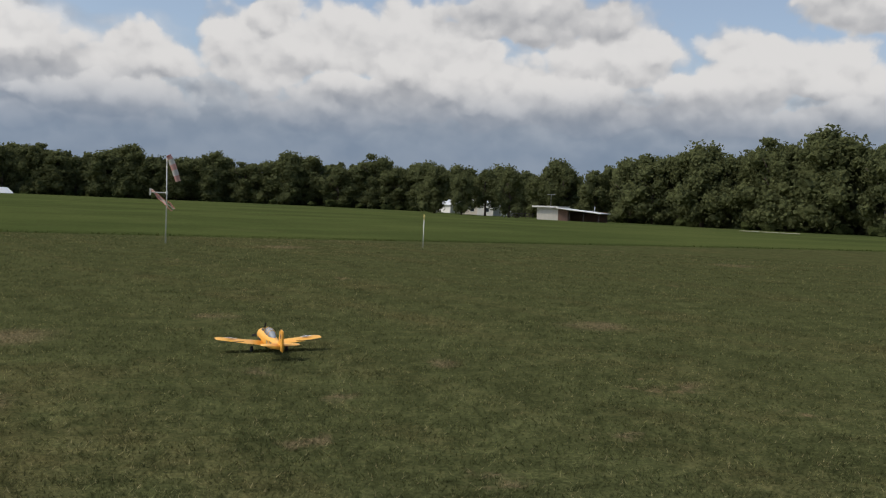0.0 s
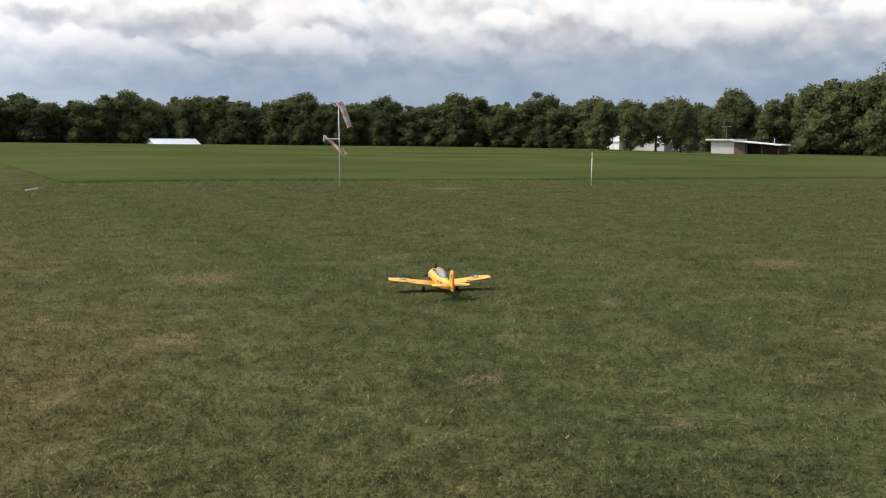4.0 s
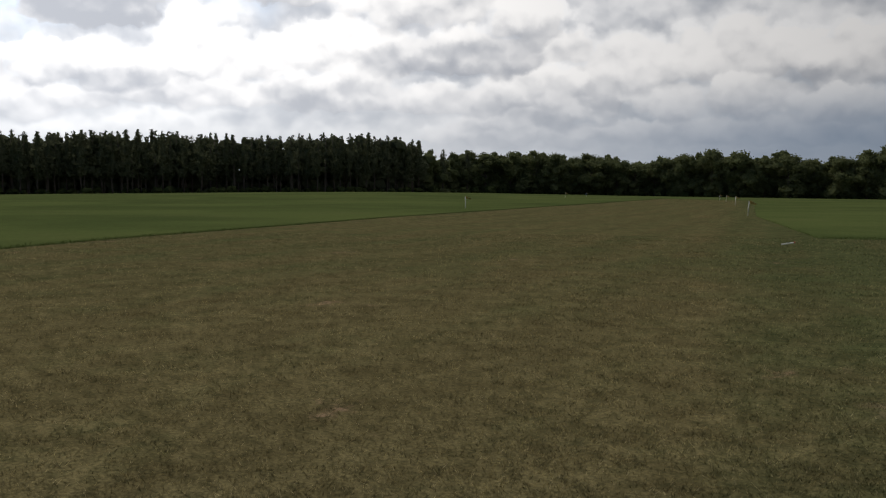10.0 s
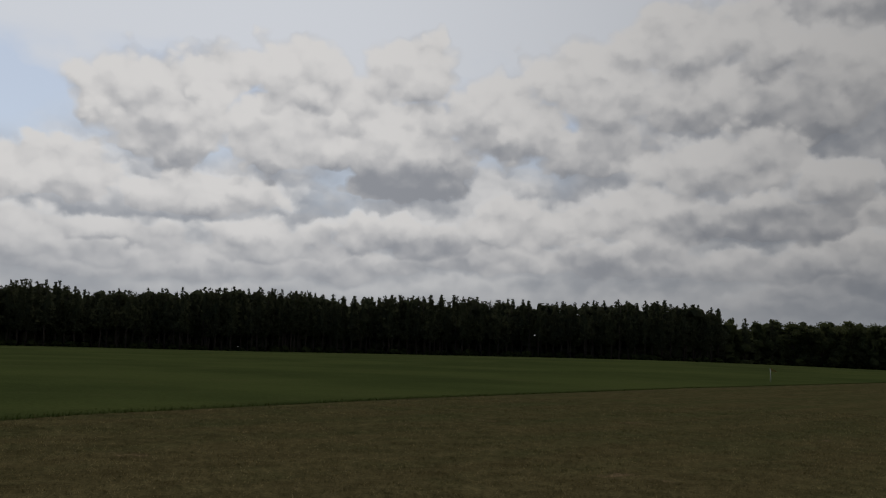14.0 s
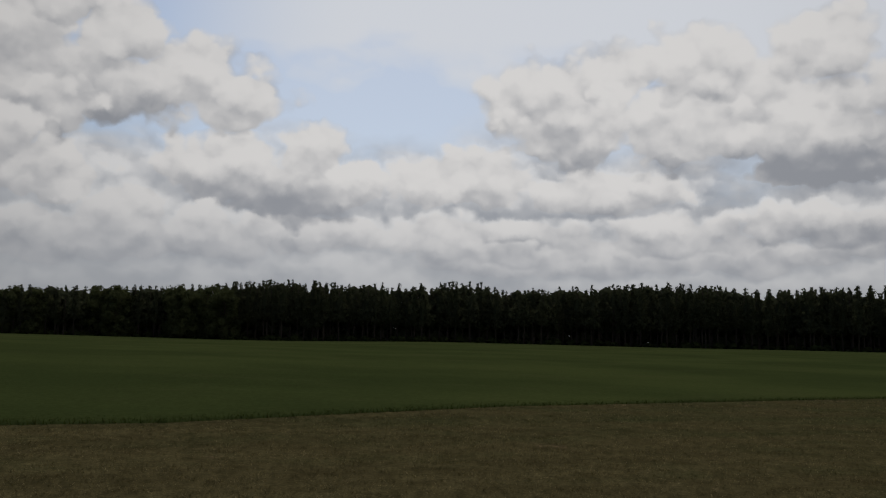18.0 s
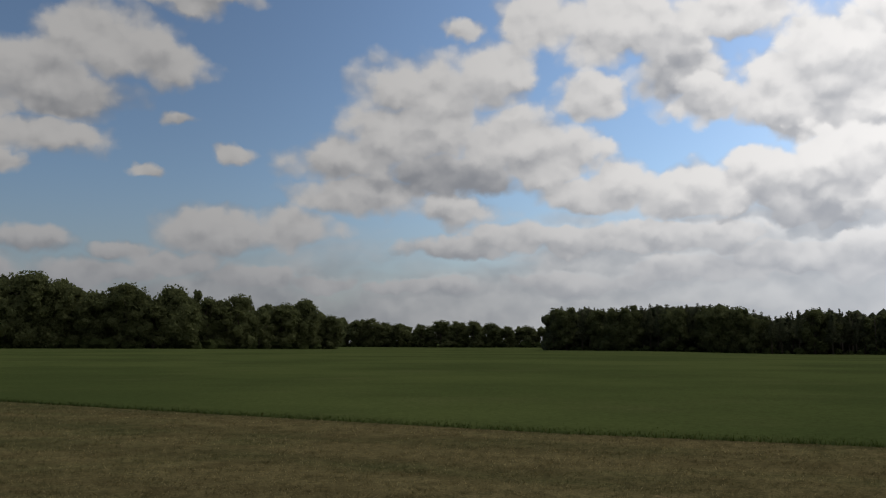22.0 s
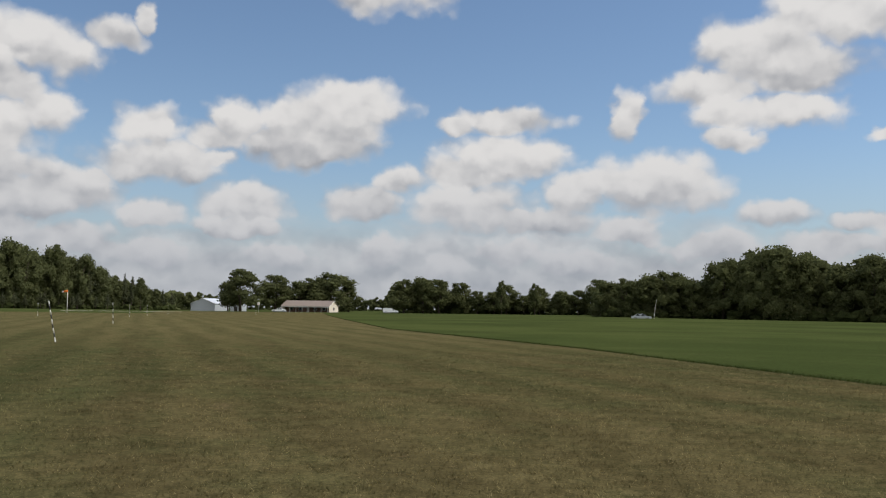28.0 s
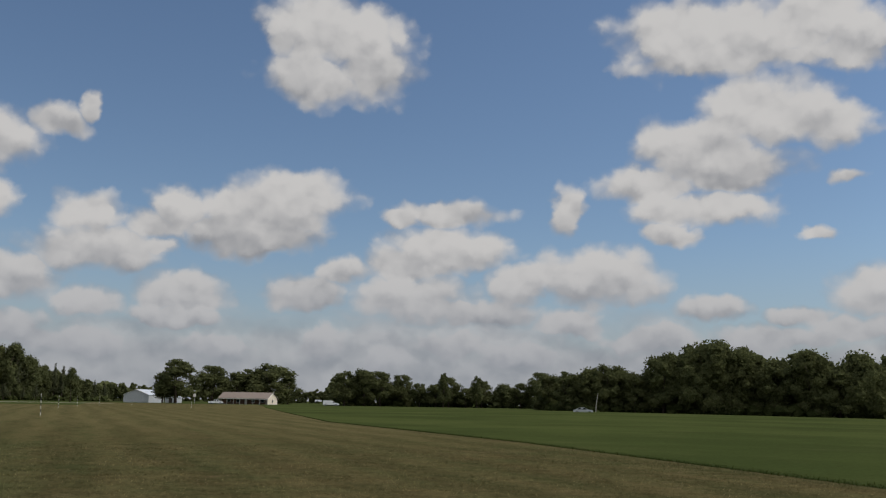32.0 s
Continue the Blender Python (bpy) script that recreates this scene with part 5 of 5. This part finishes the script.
PICKUP = ((0, .42), (0, 1.0), (2.1, 1.02), (2.25, 1.72), (3.6, 1.74), (4.2, 1.14), (5.4, 1.04), (5.5, .9), (5.5, .42))
CAMPER = ((0, .42), (0, 1.95), (3.2, 1.98), (3.35, 1.9), (3.5, 1.72), (3.75, 1.72), (4.3, 1.14), (5.6, 1.04), (5.7, .9), (5.7, .42))
SEDAN = ((0, .35), (0, .88), (.5, .98), (1.25, 1.42), (2.6, 1.45), (3.4, .98), (4.4, .86), (4.55, .7), (4.55, .35))
vehicle("pickup_truck", stand(199.25, 360), 199 - 4, PICKUP, 1.85, ((.95, .38), (4.55, .38)), ((2.35, 3.0, 1.1, 1.62, .05), (3.08, 3.95, 1.1, 1.62, .2)), CARWHITE,
        "white pickup truck parked beside the house", "truck")
vehicle("box_truck", stand(192.35, 334), 192, CAMPER, 1.95, ((.95, .38), (4.75, .38)), ((3.5, 4.05, 1.1, 1.6, .14),), CARWHITE,
        "white truck with a box back parked beside the field", "truck")
vehicle("sedan", stand(176.85, 214) - Vector((0, 0, 0.35)), 176.3, SEDAN, 1.75, ((.85, .32), (3.7, .32)), ((.95, 1.95, .98, 1.38, .3), (2.02, 3.1, .98, 1.38, .35)), CARGREY,
        "silver sedan parked beyond the rise of the field", "car")
vehicle("sedan", stand(348.75, 196), 348, SEDAN, 1.75, ((.85, .32), (3.7, .32)), ((.95, 1.95, .98, 1.38, .3), (2.02, 3.1, .98, 1.38, .35)), CARGREY,
        "silver sedan parked under the trees by the shed", "car")


def field_mast():
    t = root("field_mast", stand(175.5, 216), 0, "thin leaning wooden pole beside the parked sedan", "pole")
    part("shaft", tubed([(0, 0, -.4), (-0.25, 0.0, 2.2), (-0.62, 0, 4.4)], [0.07, 0.06, 0.04], 6), POLEPVC, t)
    part("cap", tubed([(-0.62, 0, 4.4), (-0.63, 0, 4.46)], 0.05, 6), STEEL, t)


field_mast()


def yard_sign():
    t = root("basketball_hoop", stand(200.05, 362), 199, "white basketball backboard on a pole by the drive", "hoop")
    part("pole", tubed([(0, 0, -.2), (0, 0, 3.2)], 0.06, 6), STEEL, t)
    part("backboard", boxed(-.5, .5, -.2, -.12, 2.6, 3.8, 0.02), WHITE, t)
    part("ring", tubed([(math.cos(k) * .23, -.46 + math.sin(k) * .23, 2.85) for k in np.linspace(0, math.tau, 13)], 0.02, 5), ORANGE, t)


yard_sign()


# ---- along the strip ----
def windsock():
    """Pole of white pipe with a cross arm, a striped sock at its head and a streamer on the arm."""
    t = root("windsock", stand(9.32, 31.2), 9.3, "white windsock pole with a faded striped sock and pink streamer", "windsock")
    top = 2.88
    part("pole", tubed([(0, 0, -.2), (0.004, 0, 1.3), (-0.012, 0, top - .06)], [0.020, 0.018, 0.015], 10), POLEPVC, t, "white plastic pipe", True)
    part("coupling", tubed([(0.002, 0, 1.59), (0.0, 0, 1.71)], 0.032, 10), POLEPVC, t)
    part("cross_arm", tubed([(0, 0, 1.65), (-0.51, 0, 1.655)], 0.017, 8), POLEPVC, t)
    part("arm_end", tubed([(-0.51, 0, 1.56), (-0.515, 0, 1.78)], 0.022, 8), POLEPVC, t)
    part("swivel", tubed([(-0.012, 0, top - .08), (-0.012, 0, top)], 0.014, 6), STEEL, t)
    hoop = [(0.035 + 0.07 * math.cos(a), 0.07 * math.sin(a), top - .02 + 0.05 * math.cos(a)) for a in np.linspace(0, math.tau, 15)]
    part("hoop", tubed(hoop, 0.008, 5), RED, t, "red wire hoop")
    # drooping sock in bands
    path = [(0.03, 0, top), (0.10, 0, top - .12), (0.17, 0, top - .29), (0.235, 0, top - .47), (0.295, 0, top - .65), (0.36, 0, top - .84)]
    rad = [0.080, 0.092, 0.098, 0.096, 0.090, 0.080]
    for k in range(5):
        bm = bmesh.new()
        p0, p1 = Vector(path[k]), Vector(path[k + 1])
        d = (p1 - p0).normalized()
        a, b = Vector((0, 1, 0)), d.cross(Vector((0, 1, 0)))
        rings = []
        for p, r in ((p0, rad[k]), ((p0 + p1) / 2, (rad[k] + rad[k + 1]) / 2 * 0.96), (p1, rad[k + 1])):
            rings.append([bm.verts.new(p + (a * math.cos(j * math.tau / 14) * 0.85 + b * math.sin(j * math.tau / 14)) * r * (1 + 0.07 * math.sin(3 * j))) for j in range(14)])
        for r0, r1 in zip(rings, rings[1:]):
            for j in range(14):
                bm.faces.new((r0[j], r0[(j + 1) % 14], r1[(j + 1) % 14], r1[j]))
        part("sock_band", bm, SOCKWHITE if k % 2 else PINK, t, "faded white band" if k % 2 else "faded orange-pink band", True)
    # streamer: two loose ribbons
    for s, mat in ((0, PINK), (1, SOCKWHITE), (2, PINK)):
        bm = bmesh.new()
        prev = None
        for k in range(15):
            u = k / 14
            x = -0.50 + 0.68 * u + 0.05 * s * u + 0.02 * math.sin(9 * u + s)
            z = 1.74 - 0.70 * u + 0.06 * s * u + 0.025 * math.sin(13 * u + 2 * s)
            y = 0.02 * math.sin(8 * u + s) + 0.015 * s
            w = 0.030 - 0.006 * u
            q = (bm.verts.new((x - w, y, z)), bm.verts.new((x + w, y + 0.02 * math.sin(7 * u), z + 0.006)))
            if prev:
                bm.faces.new((prev[0], prev[1], q[1], q[0]))
            prev = q
        bmesh.ops.solidify(bm, geom=bm.faces[:], thickness=0.003)
        part("streamer", bm, mat, t, "pink cloth streamer" if s != 1 else "white cloth streamer", True)
    return t


windsock()


def stake():
    t = root("boundary_stake", stand(353.55, 33.1), 0, "thin white stake with a yellow head in mown grass", "stake")
    part("shaft", tubed([(0, 0, -.15), (0.01, 0, 1.02)], 0.016, 8), POLEPVC, t, smooth=True)
    part("head", tubed([(0.01, 0, 1.02), (0.012, 0, 1.2)], 0.018, 8), plain("pale_yellow_paint", (0.72, 0.58, 0.20), 0.5), t, "pale yellow head", True)


stake()


def flag(az, r, h, lean, out=1.0):
    t = root("boundary_flag", stand(az, r), az, "white boundary stick with a small yellow flag", "flag", "flags along the strip")
    part("stick", tubed([(0, 0, -.15), (lean * h, 0, h)], 0.028, 7), POLEPVC, t, smooth=True)
    bm = bmesh.new()
    prev = None
    for k in range(7):
        u = k / 6
        x, y, z = lean * h + out * u * 0.5, 0.04 * math.sin(5 * u), h - 0.05 - 0.17 * u
        hh = 0.13 * (1 - 0.55 * u)
        q = (bm.verts.new((x, y, z + hh)), bm.verts.new((x, y, z - hh)))
        if prev:
            bm.faces.new((prev[0], prev[1], q[1], q[0]))
        prev = q
    bmesh.ops.solidify(bm, geom=bm.faces[:], thickness=0.006)
    part("cloth", bm, FLAGCLOTH, t, "faded yellow cloth", True)
    return t


FLAGCLOTH = plain("faded_yellow_cloth", (0.62, 0.50, 0.24), 0.85)
flag(29.5, 72.0, 1.05, 0.10)
flag(46.65, 84.0, 1.15, 0.0)
flag(30.2, 128.0, 1.1, 0.0)
flag(30.75, 168.0, 1.1, 0.03)
flag(31.1, 190.0, 1.1, -0.03)
flag(40.4, 185.0, 1.1, 0.0)
flag(39.1, 205.0, 1.1, 0.0)


def fallen_stick():
    t = root("fallen_marker", stand(27.2, 31.0) + Vector((0, 0, 0.03)), 60, "white marker stick lying in the grass", "stick")
    part("shaft", tubed([(-.22, 0, 0.0), (.22, 0.02, 0.05)], 0.022, 7), POLEPVC, t, smooth=True)
    part("tip", tubed([(.22, 0.02, 0.05), (.27, 0.022, 0.055)], 0.024, 7), RED, t)


fallen_stick()


def striped_post(az, r, h, lean_x, lean_y, bands=7):
    t = root("striped_post", stand(az, r), az, "plain white marker post with a black cap in the mown grass" if bands == 1 else "black-and-white banded marker post leaning over the mown grass" if abs(lean_x) > 0.05 else "black-and-white banded marker post in the mown grass",
             "post", "marker posts along the strip")
    for k in range(bands):
        z0, z1 = -0.15 if k == 0 else h * k / bands, h * (k + 1) / bands
        part("band", tubed([(lean_x * z0, lean_y * z0, z0), (lean_x * z1, lean_y * z1, z1)], 0.025, 9), POLEPVC if k % 2 == 0 else BLACKPAINT, t,
             "white band" if k % 2 == 0 else "black band", True)
    part("cap", tubed([(lean_x * h, lean_y * h, h), (lean_x * h, lean_y * h, h + .012)], 0.037, 9), BLACKPAINT, t)
    return t


striped_post(211.6, 43.0, 1.78, -0.19, 0.0, 9)
striped_post(208.5, 84.0, 1.85, -0.04, 0.0, 7)
striped_post(216.0, 94.0, 1.95, 0.0, 0.0, 3)
striped_post(217.6, 150.0, 1.8, 0.0, 0.0, 1)
striped_post(212.6, 140.0, 1.9, 0.0, 0.0, 3)
striped_post(207.6, 138.0, 1.8, 0.0, 0.0, 7)
striped_post(206.6, 165.0, 1.8, 0.0, 0.0, 7)
striped_post(205.4, 200.0, 1.9, 0.0, 0.0, 7)
striped_post(200.2, 190.0, 1.2, 0.0, 0.0, 5)
striped_post(203.6, 230.0, 1.2, 0.0, 0.0, 5)


def far_sock():
    t = root("windsock", stand(211.05, 190), 211, "orange windsock on a white pole before the woods", "windsock")
    part("pole", tubed([(0, 0, -.2), (0, 0, 4.3)], 0.06, 8), POLEPVC, t, smooth=True)
    part("sock", tubed([(-.75, 0, 4.15), (-.3, 0, 4.25), (0.02, 0, 4.3)], [0.14, 0.2, 0.24], 10), ORANGE, t, "orange cloth sock", True)
    part("sock_tip", tubed([(-.75, 0, 4.15), (-1.05, 0, 4.02)], [0.14, 0.10], 10), SOCKWHITE, t, "white cloth tip", True)


far_sock()


def sand_strip(name, az0, az1, r0, r1, label):
    """A bare sandy streak lying on the ground."""
    n = 40
    az = np.linspace(az0, az1, n)
    mid = np.linspace(r0, r1, n)
    wd = 1.6 + 0.9 * np.sin(np.linspace(0, 9, n))
    rr = np.stack([mid - wd, mid - wd * .3, mid + wd * .4, mid + wd], 1)
    s = polar_sheet(name, az, rr, np.array([[0.20, 0.235, 0.235, 0.20]]), SAND)
    return tagged(s, label, "track", kind="structure")


sand_strip("sand_track", 330.8, 334.2, 141, 149, "pale sandy track at the foot of the woods")
sand_strip("farm_road", 204.6, 211.4, 262, 245, "pale sandy farm road beyond the strip")


# ---- the model aeroplane ----
def ring_loft(sections, seg=20, power=2.3):
    """Skin through rounded sections (y, z centre, half width, half height up, half height down)."""
    bm = bmesh.new()
    rings = []
    for y, zc, w, hu, hd in sections:
        r = []
        for k in range(seg):
            a = k * math.tau / seg
            c, s = math.cos(a), math.sin(a)
            x = w * math.copysign(abs(c) ** (2 / power), c)
            z = zc + (hu if s > 0 else hd) * math.copysign(abs(s) ** (2 / power), s)
            r.append(bm.verts.new((x, y, z)))
        rings.append(r)
    for r0, r1 in zip(rings, rings[1:]):
        for k in range(seg):
            bm.faces.new((r0[k], r0[(k + 1) % seg], r1[(k + 1) % seg], r1[k]))
    bm.faces.new(rings[0])
    bm.faces.new(list(reversed(rings[-1])))
    bmesh.ops.recalc_face_normals(bm, faces=bm.faces[:])
    return bm


def wing_skin(stations, seg=16):
    """Wing through aerofoil sections: (x, z, leading edge y, chord, thickness)."""
    bm = bmesh.new()
    rings = []
    for x, z, le, ch, th in stations:
        r = []
        for k in range(seg):
            a = k * math.tau / seg
            u = 0.5 - 0.5 * math.cos(a)
            prof = th * (1.48 * math.sqrt(max(u, 0)) - 0.63 * u - 1.76 * u * u + 1.42 * u ** 3 - 0.51 * u ** 4) * 2.0
            r.append(bm.verts.new((x, le - ch * u, z + ch * (prof if k <= seg // 2 else -0.6 * prof))))
        rings.append(r)
    for r0, r1 in zip(rings, rings[1:]):
        for k in range(seg):
            bm.faces.new((r0[k], r0[(k + 1) % seg], r1[(k + 1) % seg], r1[k]))
    bm.faces.new(rings[0])
    bm.faces.new(list(reversed(rings[-1])))
    bmesh.ops.recalc_face_normals(bm, faces=bm.faces[:])
    return bm


def disc_star(radius):
    d = bmesh.new()
    bmesh.ops.create_circle(d, cap_ends=True, segments=24, radius=radius)
    s = bmesh.new()
    v = [s.verts.new((math.sin(k * math.pi / 5) * radius * (0.92 if k % 2 == 0 else 0.37), math.cos(k * math.pi / 5) * radius * (0.92 if k % 2 == 0 else 0.37), 0)) for k in range(10)]
    s.faces.new(list(reversed(v)))
    return d, s


def model_plane():
    """Yellow trainer, nose towards local +y, 1.2 m across."""
    z = 0.125
    t = root("model_aeroplane", stand(*PLANE_AT[:2]), PLANE_AT[2], "yellow radio-controlled trainer aeroplane with a clear canopy on mown grass", "model aeroplane")
    t.matrix_world = t.matrix_world @ Matrix.Translation((0, 0, -0.012)) @ Matrix.Rotation(radians(3.5), 4, "X") @ Matrix.Scale(0.94, 4)
    fus = ring_loft(((0.44, z + .01, .062, .062, .062), (0.40, z + .01, .078, .075, .075), (0.30, z + .012, .082, .080, .085), (0.16, z + .012, .078, .080, .088),
                     (0.0, z + .012, .072, .085, .082), (-.15, z + .02, .058, .072, .066), (-.30, z + .035, .042, .052, .050), (-.46, z + .05, .026, .036, .036), (-.58, z + .06, .010, .026, .024)))
    part("fuselage", fus, YELLOW, t, "yellow foam fuselage", True)
    for s in (-1, 1):
        w = part("wing", wing_skin(((s * .05, z - .035, .22, .245, .075), (s * .30, z - .005, .205, .205, .07), (s * .55, z + .028, .19, .165, .06), (s * .595, z + .034, .165, .13, .04), (s * .605, z + .035, .14, .08, .02))), YELLOW, t, "yellow foam wing", True)
        a = boxed(min(s * .30, s * .565), max(s * .30, s * .565), -.005 + .0, .0, z - .002, z + .004)
        bmesh.ops.translate(a, vec=(0, 0.012, 0.012), verts=a.verts[:])
        part("aileron_gap", a, BLACKPAINT, w)
        part("tailplane", wing_skin(((s * .012, z + .075, -.40, .15, .05), (s * .17, z + .079, -.425, .115, .045), (s * .215, z + .08, -.45, .07, .03)), 12), YELLOW, t, "yellow tailplane", True)
        # national marking on wing and flank
        for where in ("wing", "flank"):
            d, st = disc_star(0.036 if where == "wing" else 0.034)
            bar = boxed(-.068, .068, -.012, .012, -.0008, .0008)
            if where == "wing":
                m = Matrix.Translation((s * .43, .115, z + .0365)) @ Matrix.Rotation(s * -0.12, 4, "Y")
            else:
                m = Matrix.Translation((s * .0655, -.10, z + .02)) @ Matrix.Rotation(s * 0.12, 4, "Z") @ Matrix.Rotation(radians(90), 4, "Z") @ Matrix.Rotation(radians(90), 4, "X") @ Matrix.Rotation(radians(0 if s > 0 else 180), 4, "Y")
            lift = Matrix.Translation((0, 0, .0015))
            for mesh_, mat, lf, nm in ((bar, WHITE, 0.0, "marking_bar"), (d, NAVY, 0.0015, "marking_disc"), (st, WHITE, 0.003, "marking_star")):
                bmesh.ops.transform(mesh_, matrix=m @ Matrix.Translation((0, 0, lf)), verts=mesh_.verts[:])
                part(nm, mesh_, mat, w if where == "wing" else t)
        # plain bars where the lettering stands
        for k in range(4):
            part("lettering", boxed(s * .0405 - .012 - .002, s * .0405 + .012 + .002, -.285 + k * .032, -.265 + k * .032, z + .03, z + .05), NAVY, t)
    fin = bmesh.new()
    prof = ((-.34, z + .06), (-.44, z + .11), (-.475, z + .235), (-.50, z + .25), (-.585, z + .25), (-.605, z + .22), (-.61, z + .02), (-.57, z + .02))
    v0 = [fin.verts.new((-.011, y, zz)) for y, zz in prof]
    g = bmesh.ops.extrude_face_region(fin, geom=[fin.faces.new(v0)])
    bmesh.ops.translate(fin, vec=(.022, 0, 0), verts=[e for e in g["geom"] if isinstance(e, bmesh.types.BMVert)])
    bmesh.ops.recalc_face_normals(fin, faces=fin.faces[:])
    bmesh.ops.bevel(fin, geom=fin.edges[:], offset=0.006, segments=2, affect="EDGES")
    part("fin", fin, YELLOW, t, "yellow fin and rudder")
    part("rudder_gap", boxed(-.0116, .0116, -.527, -.523, z + .06, z + .25), BLACKPAINT, t)
    for s in (-1, 1):
        part("fin_mark", boxed(*sorted((s * .0112, s * .0122)), -.565, -.535, z + .16, z + .205), NAVY, t, "dark mark on the fin")
    can = ring_loft(((.235, z + .075, .012, .012, .02), (.20, z + .08, .042, .040, .03), (.12, z + .085, .050, .066, .03), (.02, z + .088, .050, .070, .03), (-.07, z + .088, .044, .056, .03), (-.16, z + .082, .024, .026, .03), (-.20, z + .078, .008, .008, .02)), 16, 2.0)
    part("canopy", can, CANOPY, t, "smoky clear canopy", True)
    for y, w_, h_ in ((.155, .050, .058), (.03, .0515, .0715), (-.05, .0475, .063)):
        arch = [(math.cos(a) * w_, y, z + .086 + math.sin(a) * h_) for a in np.linspace(0, math.pi, 11)]
        part("canopy_frame", tubed(arch, 0.0035, 5), YELLOW, t)
    part("anti_glare_panel", ring_loft(((.43, z + .062, .03, .013, .004), (.34, z + .078, .042, .016, .004), (.24, z + .083, .046, .014, .004)), 12), BLACKPAINT, t, "matt black panel ahead of the canopy")
    for s in (-1, 1):
        part("exhaust_panel", boxed(*sorted((s * .074, s * .0845)), .17, .33, z - .022, z + .004, 0.003), BLACKPAINT, t, "black exhaust panel")
    part("cowl_ring", tubed([(0, .435, z + .01), (0, .452, z + .01)], .056, 20), BLACKPAINT, t)
    part("spinner", tubed([(0, .45, z + .01), (0, .475, z + .01), (0, .50, z + .01)], [.024, .018, .004], 14), STEEL, t, "metal spinner", True)
    for k in range(3):
        a = k * math.tau / 3 + 0.3
        b = boxed(-.012, .012, .46, .465, .015, .125, 0.002)
        bmesh.ops.rotate(b, cent=(0, .462, 0), matrix=Matrix.Rotation(0.5, 3, "Z"), verts=b.verts[:])
        bmesh.ops.rotate(b, cent=(0, .46, 0), matrix=Matrix.Rotation(a, 3, "Y"), verts=b.verts[:])
        bmesh.ops.translate(b, vec=(0, 0, z + .01), verts=b.verts[:])
        part("propeller_blade", b, BLACKPAINT, t, "black propeller blade")
    for x, y, r in ((-.20, .07, .036), (.20, .07, .036), (0, .34, .030)):
        leg = part("landing_leg", tubed([(x * .92, y, z - .03), (x, y - .01, r)], .0055, 6), STEEL, t, "steel wire leg", True)
        wh = part("wheel", tubed([(x - .013, y - .01, r), (x + .013, y - .01, r)], r, 16), RUBBER, leg, "black rubber wheel", True)
    return t


PLANE_AT = (2.9, 9.75, 15.0)
model_plane()


# ---- grass ----
def blades(name, az0, az1, r0, r1, count, hmin, hmax, wid, material, label, power=1.6, lift=0.0):
    """Single blades strewn over a stretch of ground."""
    rng = np.random.default_rng(len(name) * 7 + count)
    tufts = count // 12
    taz = np.radians(rng.uniform(az0, az1, tufts))
    tr = r0 + (r1 - r0) * rng.uniform(0, 1, tufts) ** power
    pick = rng.integers(0, tufts, count)
    spread = 0.028 + 0.007 * tr[pick]
    x = -np.sin(taz[pick]) * tr[pick] + rng.normal(0, 1, count) * spread
    y = np.cos(taz[pick]) * tr[pick] + rng.normal(0, 1, count) * spread
    r = np.hypot(x, y)
    k = np.array([noise.noise((a * 0.9, b * 0.9, 0.0)) for a, b in zip(x[::8], y[::8])]).repeat(8)[:count]
    h = rng.uniform(hmin, hmax, count) * (1 + 0.5 * np.resize(k, count)) * (0.75 + 0.02 * r)
    d = rng.uniform(0, math.tau, count)
    w = wid * rng.uniform(0.6, 1.2, count) * (0.6 + 0.04 * r)
    lean = rng.uniform(0.3, 1.6, count) * h
    ld = rng.uniform(0, math.tau, count)
    z = land(x, y) + lift
    base = np.stack([x, y, z], 1)
    side = np.stack([np.cos(d) * w, np.sin(d) * w, np.zeros(count)], 1)
    tip = base + np.stack([np.cos(ld) * lean, np.sin(ld) * lean, h], 1)
    v = np.stack([base - side, base + side, tip], 1).reshape(-1, 3)
    f = np.arange(count * 3).reshape(-1, 3)
    return tagged(arrays(name, v, f, material), label, "grass", kind="stuff")


blades("mown_grass_north", -36, 45, 3.6, 36, 230000, 0.011, 0.034, 0.0052, BLADE, "short mown grass blades, green and straw", 2.0)
blades("mown_grass_west", 45, 130, 3.6, 36, 150000, 0.011, 0.034, 0.0052, BLADE, "short straw-brown mown grass blades", 2.0)
blades("mown_grass_south", 130, 226, 4.4, 36, 150000, 0.011, 0.034, 0.0052, BLADE, "short brownish mown grass blades on the strip", 2.0)


def edge_grass():
    """Taller tufts where the hay field meets the mown ground."""
    rng = np.random.default_rng(77)
    n = 24000
    az = rng.uniform(-34, 200, n)
    e = np.interp(az, _faz, _fe)
    keep = e < 60
    az, e = az[keep], e[keep]
    r = e + np.abs(rng.normal(0, 0.5, len(az)))
    a = np.radians(az)
    x, y = -np.sin(a) * r, np.cos(a) * r
    h = rng.uniform(0.05, 0.11, len(az))
    d, ld = rng.uniform(0, math.tau, len(az)), rng.uniform(0, math.tau, len(az))
    w = 0.006 + 0.00035 * r
    base = np.stack([x, y, land(x, y)], 1)
    side = np.stack([np.cos(d) * w, np.sin(d) * w, 0 * w], 1)
    tip = base + np.stack([np.cos(ld) * h * 0.5, np.sin(ld) * h * 0.5, h], 1)
    v = np.stack([base - side, base + side, tip], 1).reshape(-1, 3)
    tagged(arrays("edge_grass", v, np.arange(len(v)).reshape(-1, 3), HAYBLADE), "taller hay blades along the edge of the field", "grass", kind="stuff")


edge_grass()
